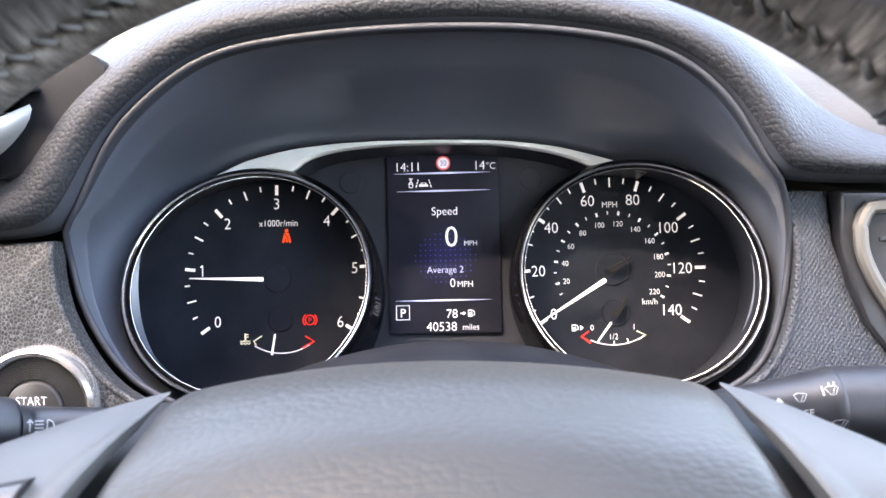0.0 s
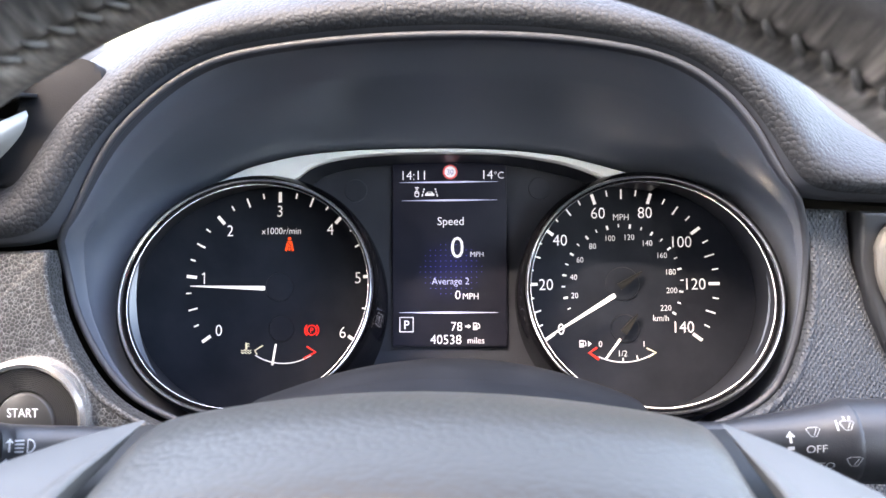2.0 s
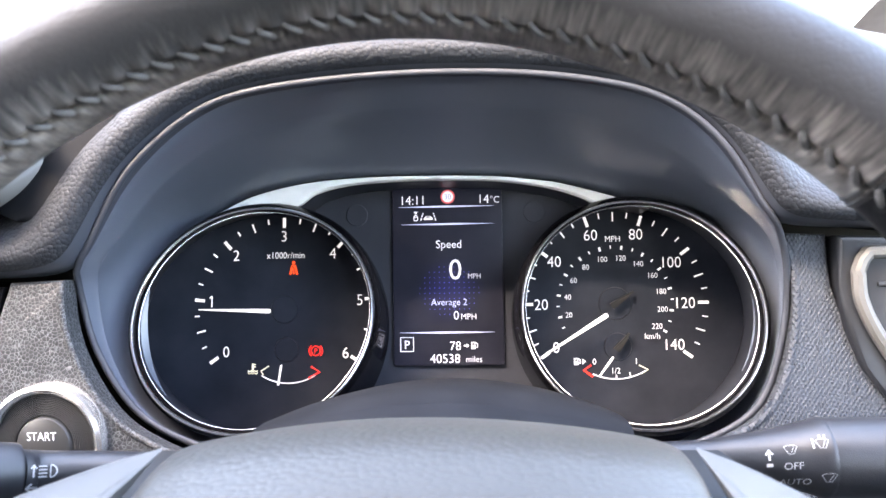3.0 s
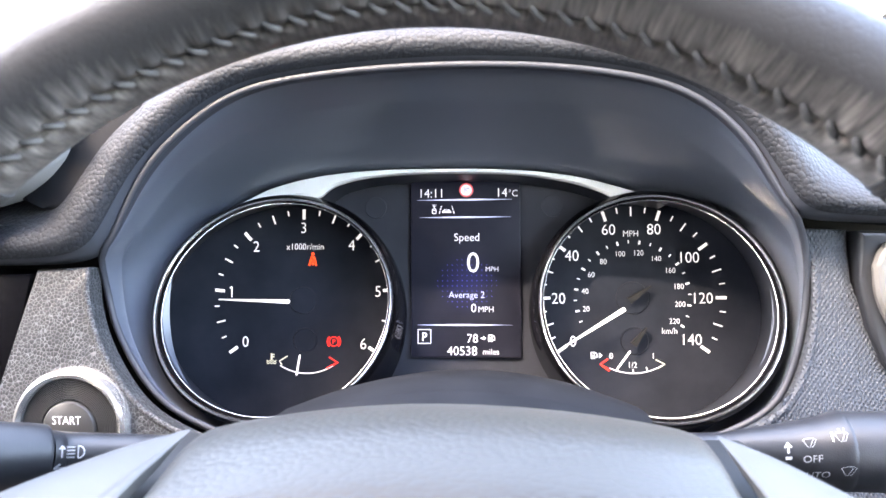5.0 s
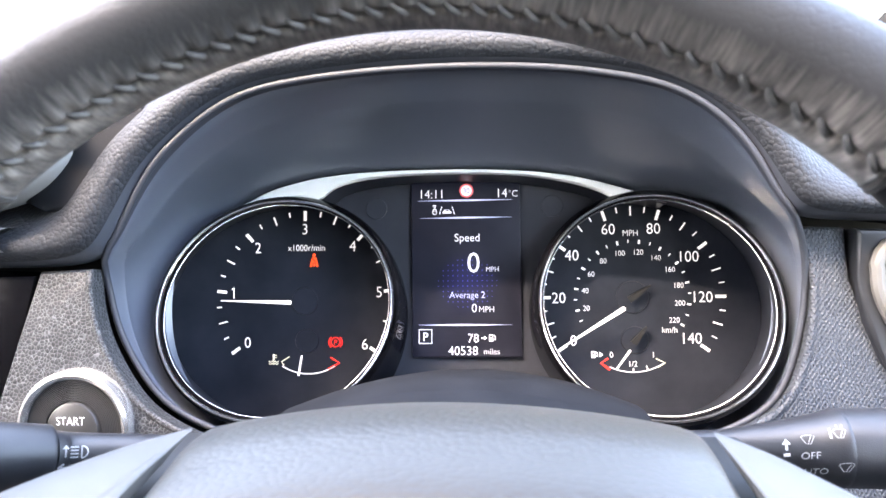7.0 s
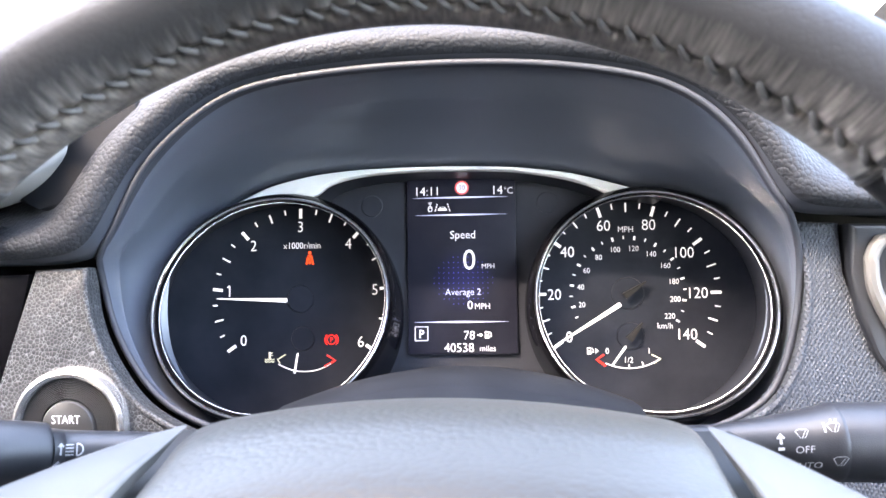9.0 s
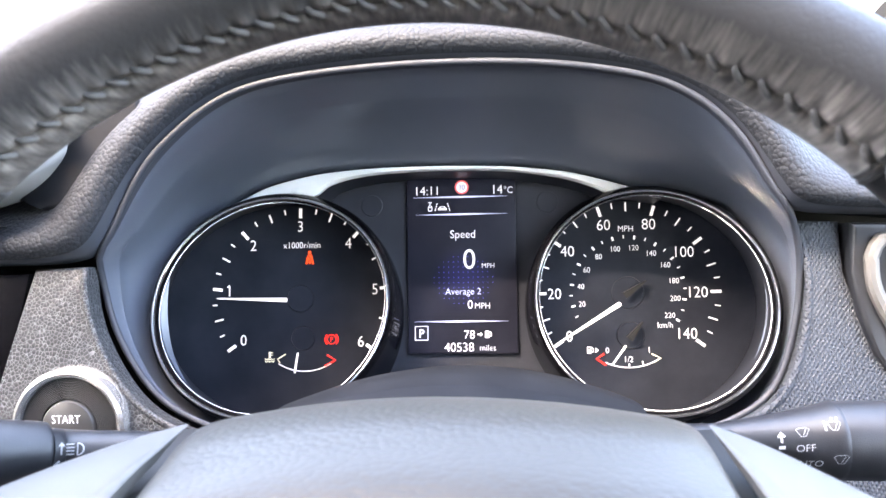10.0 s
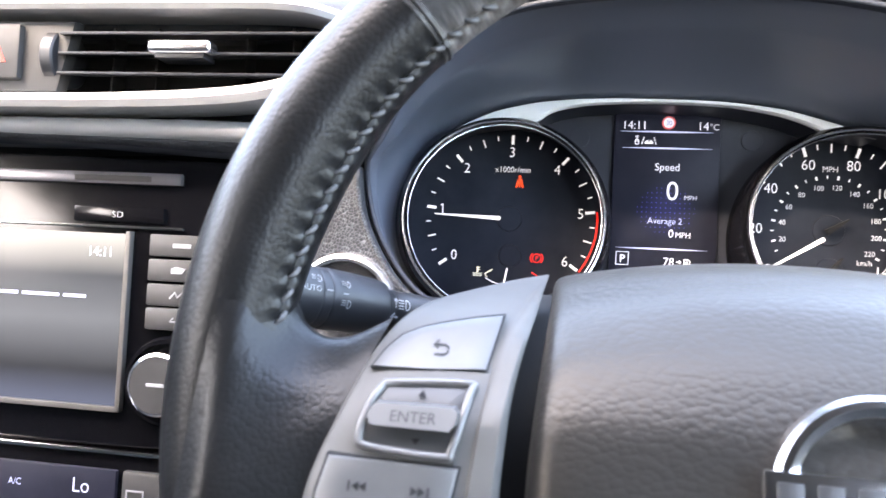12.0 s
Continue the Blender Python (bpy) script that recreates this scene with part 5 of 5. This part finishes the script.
trim_piece("button_gap", [((x + 0.108) * 1.04 - 0.108, (z + 0.082) * 1.06 - 0.082) for x, z in side_pts(TRK, 3)], 0.0002, 0.003, M_GAP, left_trim)
trim_piece("track_button", side_pts(TRK, 3), 0.0009, 0.003, M_BUTTON, left_trim, "silver track skip button")
M_INK = material("dark_print", (0.03, 0.03, 0.03), 0.5)


def ink(bm, x, z, lift, parent, name="symbol", mat=None):
    for v in bm.verts:
        v.co = on_trim(x + v.co.x, z + v.co.z, lift + 0.0002)
    return part(name, bm, mat or M_INK, parent)


ink(lettering("ENTER", 0.0026, (0, 0, 0), wide=1.1), -0.1046, -0.0632, 0.0040, left_trim, "lettering")
bm = stroke([(-0.0018, 0.0010), (0.0012, 0.0010), (0.0022, 0.0004), (0.0022, -0.0008), (0.0012, -0.0014), (-0.0014, -0.0014)], 0.0006, 0)
stroke([(-0.0006, 0.0022), (-0.0019, 0.0010), (-0.0006, 0.0000)], 0.0005, 0, bm=bm)
ink(bm, -0.1012, -0.0478, 0.0009, left_trim)
for z, sgn in ((-0.0584, 1), (-0.0690, -1)):
    ink(plate([(-0.0011, -0.0006 * sgn), (0.0011, -0.0006 * sgn), (0, 0.0008 * sgn)], 0, 0.0002), -0.1035, z, 0.0011, left_trim, mat=M_GAP)
for x, sgn in ((-0.1163, -1), (-0.1015, 1)):
    bm = stroke([(sgn * 0.0024, -0.0011), (sgn * 0.0024, 0.0011)], 0.0005, 0)
    for o in (-0.0010, 0.0008):
        plate([(sgn * o - sgn * 0.0009, -0.0011), (sgn * o + sgn * 0.0009, 0), (sgn * o - sgn * 0.0009, 0.0011)], 0, 0.0002, bm=bm)
    ink(bm, x, -0.0800, 0.0009, left_trim)

# ---- centre vent and controls ----
cv = thing("centre_air_vent", (-0.29, -0.11, 0.05), "black slatted centre air vent framed by silver strips", "air vent")
part("vent_box", plate([(-0.42, 0.104), (-0.175, 0.104), (-0.20, 0.075), (-0.215, 0.062), (-0.42, 0.058)], -0.095, 0.04), M_GAP, cv, "dark vent depth")
for k, z in enumerate((0.0925, 0.0815, 0.0705)):
    bm = box(-0.345, -0.180 - 0.014 * k, -0.1275, -0.100, z - 0.0009, z + 0.0007, 0.0005)
    bmesh.ops.transform(bm, matrix=Matrix.Translation((0, -0.1275, z)) @ Matrix.Rotation(radians(13), 4, "X") @ Matrix.Translation((0, 0.1275, -z)), verts=bm.verts)
    part("slat", bm, M_BLACK, cv)
for x in (-0.325, -0.298, -0.245, -0.218):
    part("guide_vane", box(x - 0.0008, x + 0.0008, -0.108, -0.096, 0.060, 0.102, 0.0004), M_GAP, cv)
part("vent_tab", box(-0.2895, -0.2535, -0.1335, -0.122, 0.0805, 0.0875, 0.0033, segments=4), M_RINGS, cv, "chrome slat tab")
part("tab_grip", box(-0.2855, -0.2575, -0.1315, -0.118, 0.0780, 0.0812, 0.001), M_BLACK, cv)
TOPS = [(-0.60, 0.103, 0.111), (-0.38, 0.1035, 0.111), (-0.28, 0.1035, 0.1108), (-0.215, 0.1025, 0.1103), (-0.190, 0.1008, 0.1088), (-0.179, 0.0982, 0.1062), (-0.1735, 0.0965, 0.1035)]
LOWS = [(-0.60, 0.049, 0.0585), (-0.38, 0.0495, 0.059), (-0.30, 0.0505, 0.0605), (-0.245, 0.053, 0.064), (-0.215, 0.0580, 0.0690), (-0.196, 0.0685, 0.0790), (-0.183, 0.0840, 0.0930), (-0.1735, 0.0965, 0.1035)]
pod = [(p.x, p.z) for p in curve([(x, 0, z) for x, z in [(-0.21, 0.060), (-0.185, 0.092), (-0.181, 0.108), (-0.170, 0.1125), (-0.157, 0.1115), (-0.149, 0.104), (-0.156, 0.085), (-0.185, 0.055), (-0.21, 0.060)]], 4)][:-1]
part("vent_pod", plate(pod, -0.112, 0.06, 0.004, segments=3), M_COLUMN, cv, "dark satin end of the vent housing")
for pts, lab in ((TOPS, "satin silver strip above the vent"), (LOWS, "satin silver strip below the vent")):
    a, b = (curve([(q[0], -0.129 + 1.3 * max(0.0, q[0] + 0.200), q[k]) for q in pts], 5) for k in (1, 2))
    rws = [[p.lerp(q, k) + Vector((0, d, 0)) for p, q in zip(a, b)] for k, d in ((0.0, 0.02), (0.0, 0.001), (0.12, -0.002), (0.5, -0.0035), (0.88, -0.002), (1.0, 0.001), (1.0, 0.02))]
    part("silver_strip", loft(rws), M_STRIP, cv, lab)
hz = thing("hazard_panel", (-0.37, -0.11, 0.06), "grey panel with hazard button and vent wheel", "switch panel")
part("panel", plate([(-0.43, 0.1005), (-0.338, 0.1005), (-0.347, 0.0605), (-0.43, 0.0605)], -0.124, 0.008, 0.002), M_BAND, hz)
part("hazard_button", box(-0.425, -0.3685, -0.128, -0.12, 0.067, 0.0975, 0.002), M_BAND, hz, "grey hazard button")
part("hazard_symbol", plate([(-0.388, 0.076), (-0.376, 0.076), (-0.382, 0.088)], -0.1284, 0.0004), M_RED, hz, "red triangle")
part("vent_wheel", revolve([(0.0, -0.004), (0.0155, -0.004), (0.0165, -0.003), (0.0165, 0.003), (0.0155, 0.004), (0.0, 0.004)], (-0.3515, -0.113, 0.0815), 40, Matrix.Rotation(radians(90), 4, "Z")), M_BLACK, hz, "ribbed black vent wheel")

# ---- head unit and climate panel ----
hu = thing("head_unit", (-0.34, -0.09, -0.14), "gloss black head unit with glowing touchscreen and silver keys", "car stereo")
part("fascia", plate([(-0.60, 0.033), (-0.235, 0.028), (-0.226, -0.02), (-0.24, -0.136), (-0.60, -0.14)], -0.0985, 0.04, 0.002), M_GLOSS, hu, "piano black fascia")
part("disc_slot", box(-0.60, -0.282, -0.102, -0.097, 0.0135, 0.0205, 0.001), M_SLOT, hu, "bright strip with the disc slot")
part("slot_mouth", box(-0.348, -0.300, -0.1024, -0.098, 0.0150, 0.0185, 0.0005), M_GAP, hu)
part("card_flap", box(-0.3475, -0.2915, -0.1015, -0.097, -0.0085, 0.0005, 0.001), M_GLOSS, hu, "black memory card flap")
part("card_symbol", lettering("SD", 0.0036, (-0.3195, -0.1019, -0.004), wide=1.2), M_PRINT, hu)
part("chrome_line", box(-0.60, -0.280, -0.1005, -0.097, -0.0118, -0.0102, 0.0004), M_CHROME, hu)
part("touchscreen", box(-0.475, -0.3135, -0.1010, -0.097, -0.1135, -0.0150, 0.001), M_TFT, hu, "pale glowing touchscreen")
for x0, x1, z0, z1 in ((-0.3135, -0.3105, -0.1165, -0.0135), (-0.478, -0.3105, -0.1165, -0.1135)):
    part("screen_frame", box(x0, x1, -0.1025, -0.097, z0, z1, 0.0006), M_SILVER, hu, "silver screen edge")
part("clock_figures", lettering("14:11", 0.0058, (-0.3290, -0.1014, -0.0255)), M_TEXT, hu)
for x0, x1 in ((-0.405, -0.3800), (-0.3770, -0.3535), (-0.3505, -0.3365)):
    part("message_bar", box(x0, x1, -0.1016, -0.1012, -0.0528, -0.0510), M_TEXTDIM, hu, "pale unreadable message line")
for k, z in enumerate((-0.0205, -0.0345, -0.0485, -0.0620)):
    key = part("key", box(-0.2985, -0.2520, -0.1025, -0.097, z - 0.0062, z + 0.0062, 0.0012), M_KEY, hu, "dull silver key")
    x = -0.2840
    if k == 0:
        bm = box(x, x + 0.011, -0.1029, -0.1024, z - 0.0012, z + 0.0012, 0.0003)
    elif k == 1:
        bm = plate([(x, z - 0.0018), (x + 0.0065, z - 0.0018), (x + 0.0085, z + 0.0012), (x + 0.0030, z + 0.0022), (x, z + 0.0012)], -0.1029, 0.0005)
    elif k == 2:
        bm = stroke([(x, z - 0.0018), (x + 0.003, z + 0.0018), (x + 0.0045, z - 0.001), (x + 0.0075, z + 0.0018), (x + 0.0085, z - 0.0018)], 0.0009, -0.1029, 0.0005)
    else:
        bm = stroke([(x + 0.007, z + 0.0022), (x + 0.007, z - 0.0012), (x + 0.001, z - 0.0012), (x + 0.003, z + 0.0010)], 0.0009, -0.1029, 0.0005)
    part("key_print", bm, M_PRINT, key)
part("knob_ring", revolve([(0.0255, 0.004), (0.0255, -0.002), (0.0240, -0.005), (0.0220, -0.005), (0.0215, 0.0)], (-0.2835, -0.0985, -0.0975), 56), M_GLOSS, hu, "gloss black knob collar")
part("tuning_knob", revolve([(0.0182, 0.004), (0.0182, -0.010), (0.0175, -0.0125), (0.0160, -0.0135), (0.0, -0.0128)], (-0.2835, -0.0985, -0.0975), 56), M_CHROME, hu, "silver tuning knob")
part("knob_face", revolve([(0.0155, -0.012), (0.0155, -0.0139), (0.0, -0.0139)], (-0.2835, -0.0985, -0.0975), 48), M_KEY, hu, "grey knob face")
part("key_print", box(-0.2890, -0.2785, -0.1129, -0.1123, -0.0985, -0.0965, 0.0004), M_PRINT, hu)
cl = thing("climate_panel", (-0.34, -0.09, -0.20), "dark climate control panel with lit figures", "climate control")
part("panel", plate([(-0.60, -0.1425), (-0.245, -0.1385), (-0.245, -0.22), (-0.60, -0.22)], -0.100, 0.04, 0.002), M_GLOSS, cl)
part("silver_line", box(-0.60, -0.250, -0.1025, -0.098, -0.1400, -0.1375, 0.0006), M_CHROME, cl)
part("climate_display", box(-0.45, -0.3095, -0.1025, -0.098, -0.185, -0.1490, 0.001), M_SCREEN, cl)
part("figures", lettering("Lo", 0.0085, (-0.3305, -0.1030, -0.1585)), M_TEXTDIM, cl)
part("figures", lettering("A/C", 0.0040, (-0.3720, -0.1030, -0.1600)), M_TEXTDIM, cl)
part("demist_key", box(-0.3055, -0.262, -0.1030, -0.098, -0.185, -0.1485, 0.0015), M_KEY, cl, "silver demist key")
part("demist_symbol", stroke([(-0.3020, -0.1665), (-0.3020, -0.1590), (-0.2920, -0.1590), (-0.2920, -0.1665), (-0.3020, -0.1665)], 0.0010, -0.1036, 0.0008), M_PRINT, cl)
# gloss trim between the stack and the start button panel
solo("gloss_trim", plate([(-0.228, 0.024), (-0.2055, 0.0245), (-0.2135, -0.008), (-0.2215, -0.039), (-0.2285, -0.07), (-0.2345, -0.16), (-0.26, -0.16), (-0.245, -0.05)], lambda x, z: -0.1045 - 0.07 * (z + 0.02), 0.04, 0.002), M_GLOSS, (-0.23, -0.08, -0.16),
     "piano black trim strip beside the dash panel", "dash trim")
